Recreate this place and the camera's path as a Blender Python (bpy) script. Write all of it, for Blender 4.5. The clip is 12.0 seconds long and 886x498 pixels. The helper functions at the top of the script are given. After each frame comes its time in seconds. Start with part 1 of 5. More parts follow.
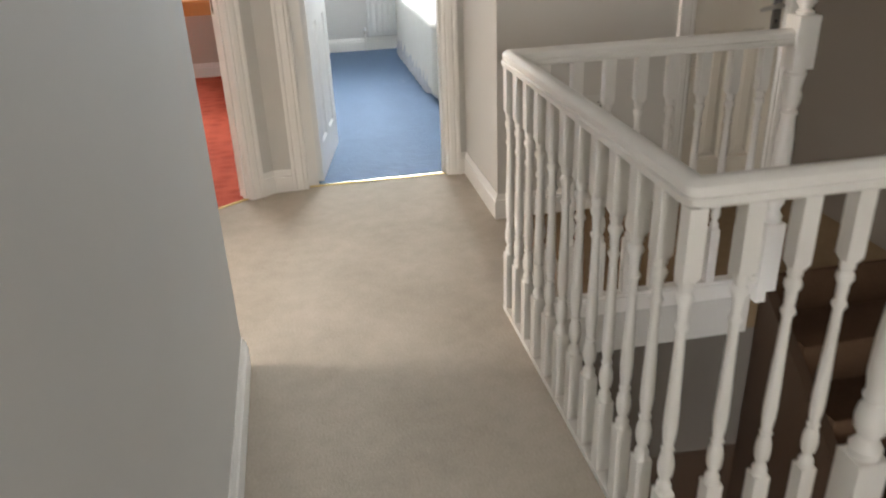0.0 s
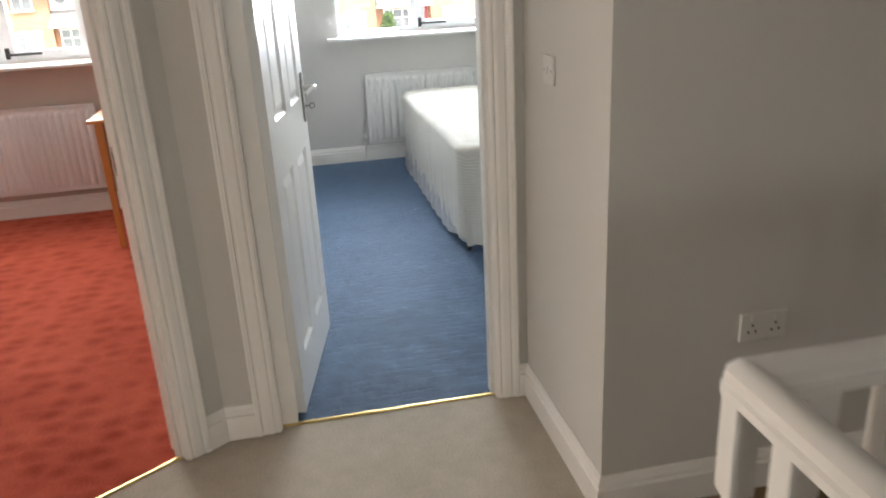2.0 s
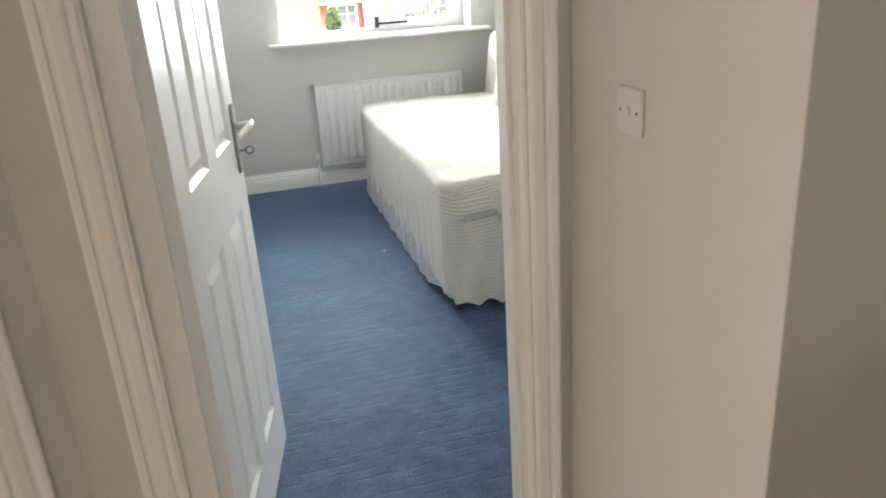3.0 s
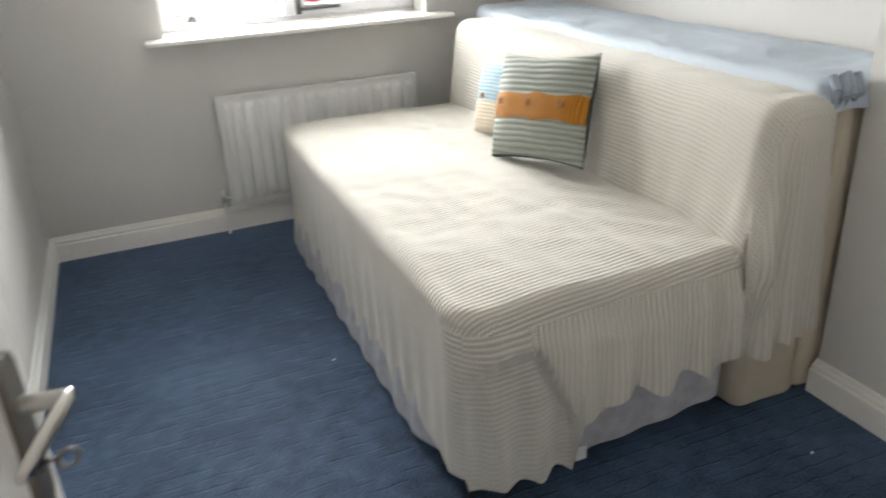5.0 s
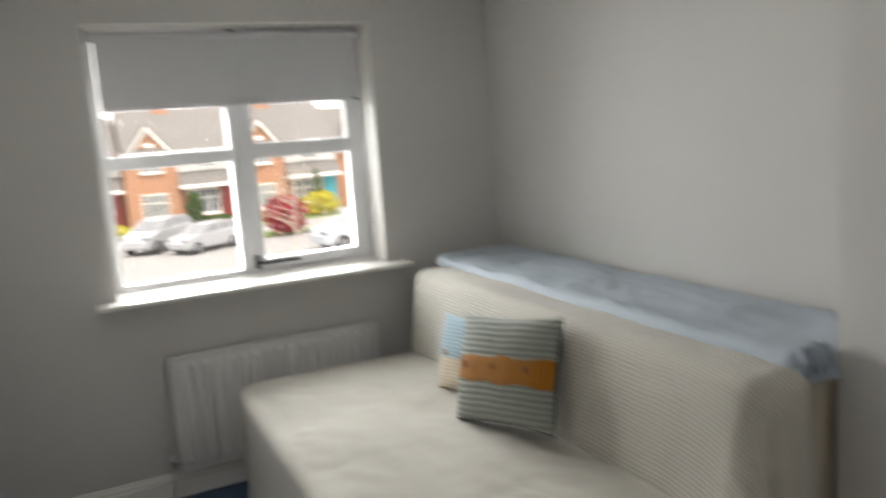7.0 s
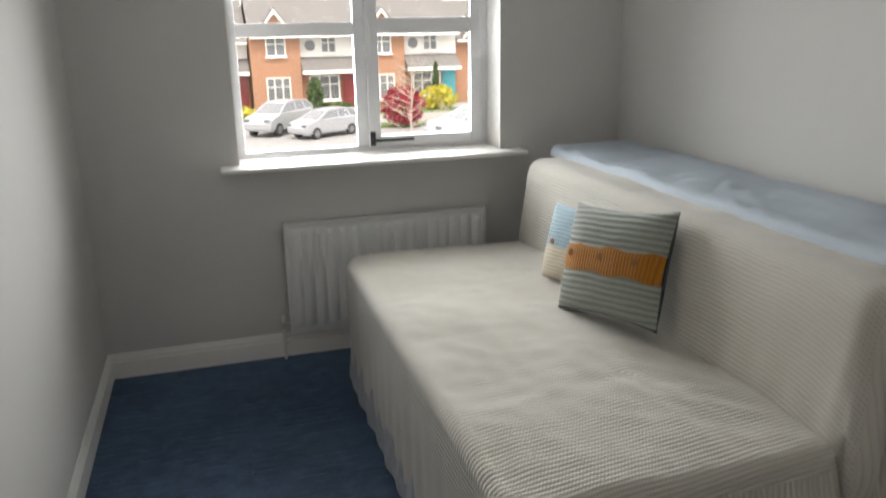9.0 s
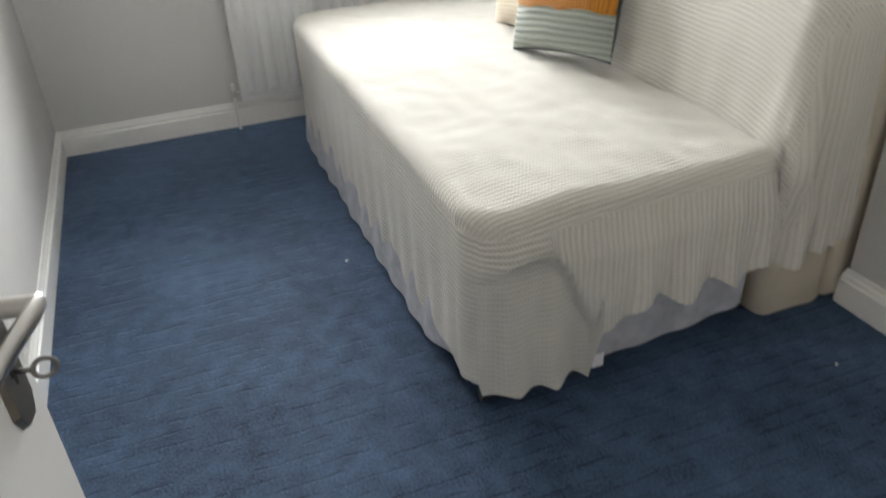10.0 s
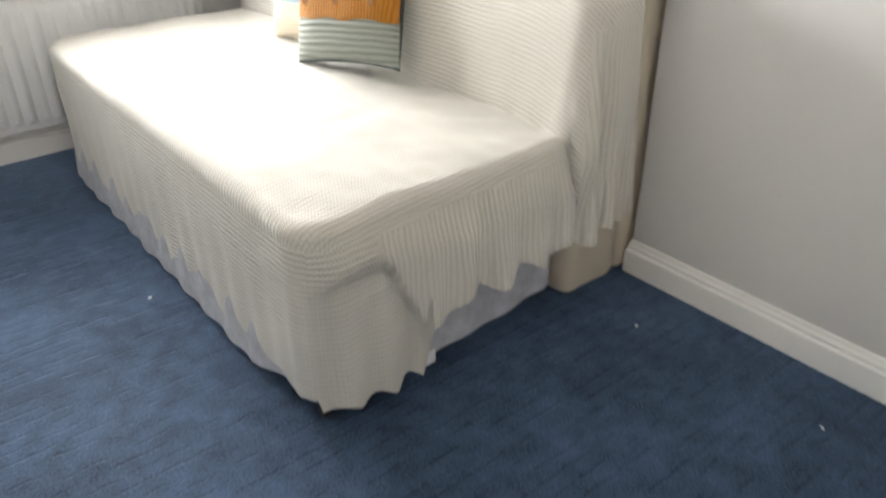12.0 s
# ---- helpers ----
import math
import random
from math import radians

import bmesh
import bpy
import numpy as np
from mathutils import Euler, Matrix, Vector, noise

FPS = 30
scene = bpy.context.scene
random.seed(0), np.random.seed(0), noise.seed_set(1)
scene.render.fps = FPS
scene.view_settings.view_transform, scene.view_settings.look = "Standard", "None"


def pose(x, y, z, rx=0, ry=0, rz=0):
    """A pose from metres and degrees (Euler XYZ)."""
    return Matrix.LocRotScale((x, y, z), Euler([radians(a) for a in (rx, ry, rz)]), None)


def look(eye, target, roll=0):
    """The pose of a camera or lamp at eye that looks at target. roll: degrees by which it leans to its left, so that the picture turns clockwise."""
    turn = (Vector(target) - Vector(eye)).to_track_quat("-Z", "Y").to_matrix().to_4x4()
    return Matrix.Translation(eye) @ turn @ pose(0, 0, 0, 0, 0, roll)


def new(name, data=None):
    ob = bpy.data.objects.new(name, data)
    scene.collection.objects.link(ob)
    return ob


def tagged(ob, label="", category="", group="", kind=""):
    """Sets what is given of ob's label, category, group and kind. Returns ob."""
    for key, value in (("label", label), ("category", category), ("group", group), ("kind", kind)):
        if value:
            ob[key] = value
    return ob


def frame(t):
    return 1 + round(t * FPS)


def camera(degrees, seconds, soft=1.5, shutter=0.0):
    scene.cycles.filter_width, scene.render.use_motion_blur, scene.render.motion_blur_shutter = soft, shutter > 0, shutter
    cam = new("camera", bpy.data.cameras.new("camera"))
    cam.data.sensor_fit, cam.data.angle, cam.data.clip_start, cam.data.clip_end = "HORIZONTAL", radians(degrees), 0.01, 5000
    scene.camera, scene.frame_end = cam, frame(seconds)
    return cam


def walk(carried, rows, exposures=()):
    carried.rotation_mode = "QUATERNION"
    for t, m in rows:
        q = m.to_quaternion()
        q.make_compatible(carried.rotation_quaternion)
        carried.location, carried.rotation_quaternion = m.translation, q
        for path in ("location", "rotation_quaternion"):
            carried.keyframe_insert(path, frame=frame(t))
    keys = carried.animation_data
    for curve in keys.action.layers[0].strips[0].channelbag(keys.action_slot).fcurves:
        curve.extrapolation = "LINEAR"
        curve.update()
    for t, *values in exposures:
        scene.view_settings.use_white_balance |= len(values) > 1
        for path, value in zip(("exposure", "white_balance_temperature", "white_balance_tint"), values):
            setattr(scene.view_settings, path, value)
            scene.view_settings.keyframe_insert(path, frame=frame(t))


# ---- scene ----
cam = camera(60.2, 12.0, soft=1.9, shutter=0.35)
PATH = [
    (0, (-0.034, -4.239, 1.552), (0.285, -2.461, 0.692), -2.3),
    (0.5, (0.053, -3.85, 1.562), (0.309, -2.041, 0.749), -2.7),
    (1, (0.109, -3.416, 1.529), (0.379, -1.596, 0.746), -2.8),
    (1.5, (0.087, -2.962, 1.566), (0.396, -1.13, 0.827), -2.7),
    (2, (0.128, -2.488, 1.559), (0.469, -0.646, 0.861), -3.1),
    (2.5, (0.139, -2.011, 1.536), (0.529, -0.176, 0.842), -3.5),
    (3, (0.193, -1.549, 1.537), (0.653, 0.262, 0.819), -3.9),
    (3.2, (0.242, -1.377, 1.52), (0.682, 0.435, 0.797), -3.8),
    (4.8, (0.314, -0.138, 1.559), (0.912, 1.59, 0.734), -3.0),
    (5, (0.349, -0.044, 1.569), (1.024, 1.656, 0.746), -2.9),
    (5.5, (0.453, 0.084, 1.613), (1.554, 1.563, 0.836), -2.5),
    (6, (0.453, 0.125, 1.62), (1.814, 1.432, 0.959), -1.9),
    (6.5, (0.412, 0.143, 1.655), (1.6, 1.695, 1.232), -2.5),
    (7, (0.442, 0.109, 1.755), (1.285, 1.895, 1.436), -4.1),
    (7.2, (0.445, 0.104, 1.76), (1.027, 2.006, 1.551), 0.0),
    (8.8, (0.419, 0.122, 1.711), (0.977, 1.978, 1.219), -0.8),
    (9, (0.438, 0.124, 1.674), (0.987, 1.965, 1.118), -1.1),
    (9.5, (0.422, 0.085, 1.593), (0.966, 1.837, 0.796), -1.7),
    (10, (0.384, 0.041, 1.52), (0.964, 1.648, 0.471), -2.9),
    (10.5, (0.336, 0.004, 1.503), (1.049, 1.467, 0.334), -4.5),
    (11, (0.207, -0.031, 1.504), (1.099, 1.298, 0.305), -4.8),
    (11.5, (0.171, -0.064, 1.518), (1.21, 1.178, 0.343), -3.3),
    (12, (0.288, 0.086, 1.505), (1.361, 1.426, 0.479), -0.5),
]
walk(cam, [(t, look(eye, target, roll)) for t, eye, target, roll in PATH],
     exposures=[(0, 2.1, 6500, 10), (2, 1.6, 6600, 10), (3, 1.72, 6800, 11), (5, 1.2, 7150, 13), (5.5, 0.95, 7200, 13), (6.2, 0.45, 7200, 13), (7, 0.1, 7200, 13),
                (8.8, 0.0, 7100, 13), (9.5, 0.62, 7050, 13), (10, 1.25, 7000, 13), (10.5, 1.75, 7300, 14), (11.5, 1.9, 7400, 15), (12, 1.7, 7200, 14)])

# ---- world, sun and large lights ----
world = bpy.data.worlds.new("sky")
scene.world = world
world.use_nodes = True
_n = world.node_tree.nodes
_sky = _n.new("ShaderNodeTexSky")
_sky.sky_type, _sky.sun_disc = "NISHITA", False
_sky.sun_elevation, _sky.sun_rotation = radians(48), radians(200)
_sky.dust_density = 4.0
_mixw = _n.new("ShaderNodeMix")
_mixw.data_type = "RGBA"
_mixw.inputs[0].default_value = 0.75
_mixw.inputs[7].default_value = (20.0, 20.5, 21.2, 1)
world.node_tree.links.new(_sky.outputs[0], _mixw.inputs[6])
world.node_tree.links.new(_mixw.outputs[2], _n["Background"].inputs[0])
_n["Background"].inputs[1].default_value = 0.15


def lamp(name, kind, m, energy, color, size=None, size_y=None, angle=None, spread=180):
    d = bpy.data.lights.new(name, kind)
    d.energy, d.color = energy, color
    if size:
        d.shape, d.size, d.size_y, d.spread = "RECTANGLE", size, size_y, radians(spread)
    if angle:
        d.angle = radians(angle)
    ob = new(name, d)
    ob.matrix_world = m
    return ob


lamp("sun", "SUN", look((0, 0, 20), (3, 10, 0)), 4.2, (1, 0.97, 0.92), angle=12)
lamp("sky_light_bedroom", "AREA", look((1.24, 4.275, 1.48), (1.13, 3.275, 1.43)), 45, (0.85, 0.935, 1.0), 1.30, 0.84, spread=120)
lamp("sky_light_red_room", "AREA", look((-1.78, 3.545, 1.65), (-1.78, 2.545, 1.45)), 38, (0.93, 0.97, 1.0), 1.15, 1.15)
lamp("sky_light_landing", "AREA", look((0.11, -6.94, 1.55), (0.35, -3.0, 1.0)), 5.5, (1.0, 0.94, 0.84), 0.5, 0.8)
# assumed window of the unseen side room; its warm tint stands for red-room bounce
lamp("warm_light_side_room", "AREA", look((-2.89, -1.40, 1.45), (-1.8, -1.38, 1.25)), 12.5, (1.0, 0.84, 0.69), 0.72, 1.25)


# ---- materials ----
def node_mat(name, color, rough=0.6, metal=0.0, var=0.06, scale=8.0, bump=0.0, bump_scale=60.0, spec=0.5, color2=None, coat=0.0):
    m = bpy.data.materials.new(name)
    m.use_nodes = True
    nt = m.node_tree
    b = nt.nodes["Principled BSDF"]
    tc = nt.nodes.new("ShaderNodeTexCoord")
    n1 = nt.nodes.new("ShaderNodeTexNoise")
    n1.inputs["Scale"].default_value, n1.inputs["Detail"].default_value = scale, 5
    nt.links.new(tc.outputs["Object"], n1.inputs["Vector"])
    mix = nt.nodes.new("ShaderNodeMix")
    mix.data_type = "RGBA"
    c2 = color2 or tuple(c * (1 - var * 2) for c in color)
    mix.inputs[6].default_value, mix.inputs[7].default_value = (*color, 1), (*c2, 1)
    nt.links.new(n1.outputs["Fac"], mix.inputs[0])
    nt.links.new(mix.outputs[2], b.inputs["Base Color"])
    b.inputs["Roughness"].default_value, b.inputs["Metallic"].default_value = rough, metal
    b.inputs["Specular IOR Level"].default_value = spec
    b.inputs["Coat Weight"].default_value = coat
    if bump:
        n2 = nt.nodes.new("ShaderNodeTexNoise")
        n2.inputs["Scale"].default_value, n2.inputs["Detail"].default_value = bump_scale, 4
        nt.links.new(tc.outputs["Object"], n2.inputs["Vector"])
        bp = nt.nodes.new("ShaderNodeBump")
        bp.inputs["Strength"].default_value, bp.inputs["Distance"].default_value = bump, 0.01
        nt.links.new(n2.outputs["Fac"], bp.inputs["Height"])
        nt.links.new(bp.outputs[0], b.inputs["Normal"])
    return m


def math_node(nt, op, a, b=None):
    n = nt.nodes.new("ShaderNodeMath")
    n.operation = op
    for i, v in enumerate((a, b)):
        if v is None:
            continue
        if isinstance(v, (int, float)):
            n.inputs[i].default_value = v
        else:
            nt.links.new(v, n.inputs[i])
    return n.outputs[0]


def carpet_mat(name, dark, light, kind, sheen=0.2, rough=1.0, spec=0.1):
    """Cut pile with soft mottling; kind 'dash' has rows of short raised dashes, 'dimple' rows of dimples."""
    m = bpy.data.materials.new(name)
    m.use_nodes = True
    nt = m.node_tree
    b = nt.nodes["Principled BSDF"]
    b.inputs["Roughness"].default_value = rough
    b.inputs["Specular IOR Level"].default_value = spec
    b.inputs["Sheen Weight"].default_value = sheen
    b.inputs["Sheen Roughness"].default_value = 0.38
    b.inputs["Sheen Tint"].default_value = (*[0.2 + 0.8 * c / max(light) for c in light], 1)
    tc = nt.nodes.new("ShaderNodeTexCoord")
    obj = tc.outputs["Object"]

    def noise_node(scale, detail=3):
        n = nt.nodes.new("ShaderNodeTexNoise")
        n.inputs["Scale"].default_value, n.inputs["Detail"].default_value = scale, detail
        nt.links.new(obj, n.inputs["Vector"])
        return n.outputs["Fac"]

    big, mid, fine = noise_node(2.2), noise_node(14, 4), noise_node(135 if kind == "dash" else 120, 5)
    fac = math_node(nt, "ADD", math_node(nt, "MULTIPLY", big, 0.5), math_node(nt, "MULTIPLY", mid, 0.5 if kind == "dash" else 0.3))
    fac = math_node(nt, "ADD", fac, math_node(nt, "MULTIPLY", fine, 0.75 if kind == "dash" else 0.5))
    if kind == "dash":
        fac = math_node(nt, "SUBTRACT", fac, 0.26)
    height = math_node(nt, "MULTIPLY", fine, 0.55 if kind == "dash" else 0.35)
    if kind != "plain":
        if kind == "dimple":
            mp = nt.nodes.new("ShaderNodeMapping")
            mp.inputs["Scale"].default_value = (8.5, 10.5, 1)
            nt.links.new(obj, mp.inputs["Vector"])
            vo = nt.nodes.new("ShaderNodeTexVoronoi")
            vo.feature = "F1"
            vo.inputs["Scale"].default_value = 1.0
            vo.inputs["Randomness"].default_value = 0.6
            nt.links.new(mp.outputs[0], vo.inputs["Vector"])
            ramp = nt.nodes.new("ShaderNodeMapRange")
            ramp.inputs["From Min"].default_value, ramp.inputs["From Max"].default_value = 0.1, 0.6
            nt.links.new(vo.outputs["Distance"], ramp.inputs["Value"])
            pat = ramp.outputs[0]
        if kind == "dash":
            # thin broken grooves in rows 46 mm apart
            sep = nt.nodes.new("ShaderNodeSeparateXYZ")
            nt.links.new(obj, sep.inputs[0])
            rows = math_node(nt, "ADD", math_node(nt, "MULTIPLY", sep.outputs[1], 21.5), math_node(nt, "MULTIPLY", mid, 0.5))
            dist = math_node(nt, "ABSOLUTE", math_node(nt, "SUBTRACT", math_node(nt, "FRACT", rows), 0.5))
            line = nt.nodes.new("ShaderNodeMapRange")
            line.inputs["From Min"].default_value, line.inputs["From Max"].default_value = 0.11, 0.04
            nt.links.new(dist, line.inputs["Value"])
            cell = nt.nodes.new("ShaderNodeCombineXYZ")
            nt.links.new(math_node(nt, "MULTIPLY", sep.outputs[0], 8.0), cell.inputs[0])
            nt.links.new(math_node(nt, "MULTIPLY", math_node(nt, "FLOOR", rows), 3.7), cell.inputs[1])
            broken = nt.nodes.new("ShaderNodeTexNoise")
            broken.inputs["Scale"].default_value, broken.inputs["Detail"].default_value = 1.0, 3
            nt.links.new(cell.outputs[0], broken.inputs["Vector"])
            gate = nt.nodes.new("ShaderNodeMapRange")
            gate.inputs["From Min"].default_value, gate.inputs["From Max"].default_value = 0.45, 0.53
            nt.links.new(broken.outputs["Fac"], gate.inputs["Value"])
            groove = math_node(nt, "MULTIPLY", line.outputs[0], math_node(nt, "MULTIPLY", gate.outputs[0], math_node(nt, "ADD", fine, 0.2)))
            pat = math_node(nt, "SUBTRACT", 1.0, groove)
        height = math_node(nt, "ADD", height, math_node(nt, "MULTIPLY", pat, 0.36 if kind == "dash" else 0.9))
        # grooves and dimples are also coloured darker, their shade put into the pile
        fac = math_node(nt, "ADD", fac, math_node(nt, "MULTIPLY", math_node(nt, "SUBTRACT", pat, 0.8), 0.21 if kind == "dash" else 0.24))
    mr = nt.nodes.new("ShaderNodeMapRange")
    mr.inputs["From Min"].default_value, mr.inputs["From Max"].default_value = 0.45, 0.88
    nt.links.new(fac, mr.inputs["Value"])
    mix = nt.nodes.new("ShaderNodeMix")
    mix.data_type = "RGBA"
    mix.inputs[6].default_value, mix.inputs[7].default_value = (*dark, 1), (*light, 1)
    nt.links.new(mr.outputs[0], mix.inputs[0])
    nt.links.new(mix.outputs[2], b.inputs["Base Color"])
    bp = nt.nodes.new("ShaderNodeBump")
    bp.inputs["Strength"].default_value, bp.inputs["Distance"].default_value = 0.55, 0.008
    nt.links.new(height, bp.inputs["Height"])
    nt.links.new(bp.outputs[0], b.inputs["Normal"])
    return m


def knit_mat(name, color, freq, axis, strength=0.6, dark=0.8, holes=0.0):
    """Knitted rows: ribs along one axis with small stitches across."""
    m = node_mat(name, color, 0.95, var=0.05, scale=3, spec=0.15)
    nt = m.node_tree
    b = nt.nodes["Principled BSDF"]
    b.inputs["Sheen Weight"].default_value = 0.3
    tc = nt.nodes.new("ShaderNodeTexCoord")
    nz = nt.nodes.new("ShaderNodeTexNoise")
    nz.inputs["Scale"].default_value = 5
    nt.links.new(tc.outputs["UV"], nz.inputs["Vector"])
    sep = nt.nodes.new("ShaderNodeSeparateXYZ")
    nt.links.new(tc.outputs["UV"], sep.inputs[0])
    wob = math_node(nt, "MULTIPLY", nz.outputs["Fac"], 0.02)
    a = math_node(nt, "ADD", sep.outputs[axis], wob)
    c = sep.outputs[1 - axis]
    ribs = math_node(nt, "SINE", math_node(nt, "MULTIPLY", a, freq))
    st = math_node(nt, "SINE", math_node(nt, "MULTIPLY", c, freq * 1.7))
    h = math_node(nt, "ADD", ribs, math_node(nt, "MULTIPLY", math_node(nt, "MULTIPLY", st, ribs), 0.28))
    if holes:
        # the knit is stretched flat in places
        nf = nt.nodes.new("ShaderNodeTexNoise")
        nf.inputs["Scale"].default_value = 2.6
        nt.links.new(tc.outputs["Object"], nf.inputs["Vector"])
        fr = nt.nodes.new("ShaderNodeMapRange")
        fr.inputs["From Min"].default_value, fr.inputs["From Max"].default_value = 0.40, 0.66
        fr.inputs["To Min"].default_value = 0.35
        nt.links.new(nf.outputs["Fac"], fr.inputs["Value"])
        h = math_node(nt, "ADD", math_node(nt, "MULTIPLY", h, fr.outputs[0]), 0.0)
    bp = nt.nodes.new("ShaderNodeBump")
    bp.inputs["Strength"].default_value, bp.inputs["Distance"].default_value = strength, 0.004
    nt.links.new(h, bp.inputs["Height"])
    nt.links.new(bp.outputs[0], b.inputs["Normal"])
    old = b.inputs["Base Color"].links[0].from_socket
    mul = nt.nodes.new("ShaderNodeMix")
    mul.data_type, mul.blend_type = "RGBA", "MULTIPLY"
    nt.links.new(old, mul.inputs[6])
    # hollows between ribs get a darker colour as shade; on sage also the stripes
    cr = nt.nodes.new("ShaderNodeMapRange")
    cr.inputs["From Min"].default_value, cr.inputs["From Max"].default_value = -1.2, 0.3
    cr.inputs["To Min"].default_value, cr.inputs["To Max"].default_value = dark, 1.0
    nt.links.new(h, cr.inputs["Value"])
    comb = nt.nodes.new("ShaderNodeCombineXYZ")
    for i in range(3):
        nt.links.new(cr.outputs[0], comb.inputs[i])
    mul.inputs[0].default_value = 1.0
    nt.links.new(comb.outputs[0], mul.inputs[7])
    nt.links.new(mul.outputs[2], b.inputs["Base Color"])
    if holes:
        pr = math_node(nt, "MULTIPLY", math_node(nt, "MAXIMUM", math_node(nt, "MULTIPLY", ribs, -1.0), 0.0), math_node(nt, "MAXIMUM", st, 0.0))
        hr = nt.nodes.new("ShaderNodeMapRange")
        hr.inputs["From Min"].default_value, hr.inputs["From Max"].default_value = 0.45, 0.8
        hr.inputs["To Min"].default_value, hr.inputs["To Max"].default_value = 1.0, 1.0 - holes
        nt.links.new(pr, hr.inputs["Value"])
        nt.links.new(math_node(nt, "MULTIPLY", cr.outputs[0], hr.outputs[0]), comb.inputs[0])
        nt.links.new(math_node(nt, "MULTIPLY", cr.outputs[0], hr.outputs[0]), comb.inputs[1])
        nt.links.new(math_node(nt, "MULTIPLY", cr.outputs[0], hr.outputs[0]), comb.inputs[2])
    return m


WALL = node_mat("wall_paint_warm_grey", (0.60, 0.582, 0.545), 0.85, var=0.03, scale=2.5, bump=0.08, bump_scale=90, spec=0.25)
# darker than the other walls; used in the stairwell and below the landing
WALL_DARK = node_mat("wall_dark_taupe", (0.13, 0.112, 0.093), 0.85, var=0.05, scale=2.5, bump=0.08, bump_scale=90, spec=0.25)
WALL_BED = node_mat("wall_paint_pale_grey", (0.63, 0.612, 0.59), 0.85, var=0.03, scale=2.5, bump=0.08, bump_scale=90, spec=0.25)
WALL_RED = node_mat("wall_paint_magnolia", (0.58, 0.49, 0.42), 0.85, var=0.03, scale=2.5, bump=0.06, bump_scale=90, spec=0.25)
CEIL = node_mat("ceiling_paint", (0.80, 0.79, 0.77), 0.9, var=0.02, bump=0.05)
GLOSS = node_mat("white_gloss_paint", (0.85, 0.83, 0.79), 0.32, var=0.03, scale=5, bump=0.03, bump_scale=25)
# cream paint with the warm light on the cupboard door put into it
DOORC = node_mat("cream_door_paint", (0.72, 0.665, 0.57), 0.4, var=0.02, scale=6, bump=0.04, bump_scale=40)
DOORW = node_mat("white_door_paint", (0.82, 0.815, 0.80), 0.38, var=0.02, scale=6, bump=0.04, bump_scale=40)
UPVC = node_mat("white_upvc", (0.78, 0.78, 0.79), 0.3, var=0.02)
# white plastic taken darker, the shade on the switch and socket put into its colour
PLASTIC_SHADED = node_mat("white_plastic_shaded", (0.62, 0.605, 0.57), 0.4, var=0.02)
RADW = node_mat("radiator_enamel", (0.76, 0.755, 0.74), 0.35, var=0.02)
CARPET_BEIGE = carpet_mat("carpet_beige", (0.37, 0.325, 0.265), (0.54, 0.48, 0.40), "plain")
CARPET_BLUE = carpet_mat("carpet_blue", (0.004, 0.013, 0.030), (0.058, 0.100, 0.172), "dash", 1.0, 0.75, 0.22)
CARPET_RED = carpet_mat("carpet_red", (0.31, 0.046, 0.023), (0.54, 0.115, 0.066), "dimple", 0.25)
STAIR_BROWN = carpet_mat("stair_brown", (0.04, 0.022, 0.012), (0.075, 0.042, 0.024), "plain")
CARPET_BROWN = carpet_mat("carpet_brown", (0.12, 0.080, 0.043), (0.19, 0.130, 0.074), "plain")
DARKWOOD = node_mat("dark_wood", (0.055, 0.03, 0.016), 0.5, scale=4, var=0.15)
BRASS = node_mat("brass_strip", (0.75, 0.58, 0.25), 0.3, metal=1.0, var=0.05)
PLATE = node_mat("dark_satin_plate", (0.24, 0.232, 0.225), 0.42, metal=1.0, var=0.05)
BRONZE = node_mat("dull_bronze", (0.42, 0.33, 0.22), 0.45, metal=0.8, var=0.12, scale=60)
CHROME = node_mat("satin_chrome", (0.62, 0.60, 0.57), 0.28, metal=1.0, var=0.05)
DARKMETAL = node_mat("dark_metal", (0.06, 0.06, 0.065), 0.4, metal=0.6)
BLACK = node_mat("black_plastic", (0.02, 0.02, 0.022), 0.5)
PINE = node_mat("pine_varnish", (0.55, 0.24, 0.06), 0.35, scale=3, color2=(0.42, 0.16, 0.035), bump=0.05, bump_scale=30)
THROW = knit_mat("cream_knit", (0.60, 0.568, 0.505), 365.0, 1, 0.42, 0.90, 0.25)
BEIGE = node_mat("beige_ticking", (0.60, 0.53, 0.42), 0.9, scale=4, bump=0.15, bump_scale=150)
BLUE_SHEET = node_mat("pale_blue_sheet", (0.48, 0.545, 0.61), 0.8, scale=3, var=0.05, bump=0.3, bump_scale=12)
# the same sheet where it bunches up, its shade put into a darker blue
SHEET_SHADED = node_mat("shaded_blue_sheet", (0.22, 0.26, 0.32), 0.85, scale=30, color2=(0.38, 0.43, 0.48), bump=0.3, bump_scale=60)
# the dark second colour draws both the cloth's pattern and patches of shade
VALANCE = node_mat("valance_cloth", (0.56, 0.57, 0.62), 0.9, scale=24, color2=(0.27, 0.265, 0.27), bump=0.1)
MUSTARD = knit_mat("mustard_knit", (0.52, 0.20, 0.02), 500.0, 0, 0.7, 0.7)
SAGE = knit_mat("sage_knit", (0.38, 0.41, 0.36), 290.0, 1, 0.8, 0.60)
PALEBLUE_KNIT = knit_mat("pale_blue_knit", (0.36, 0.49, 0.56), 400.0, 1, 0.25, 0.93)
CREAM_KNIT = knit_mat("cream_cushion_knit", (0.66, 0.57, 0.44), 400.0, 1, 0.25, 0.93)
# cloth of the cushion's back, taken darker for the shade along its rim
DENIM = node_mat("grey_blue_cloth", (0.07, 0.088, 0.092), 0.9, scale=20, bump=0.1)
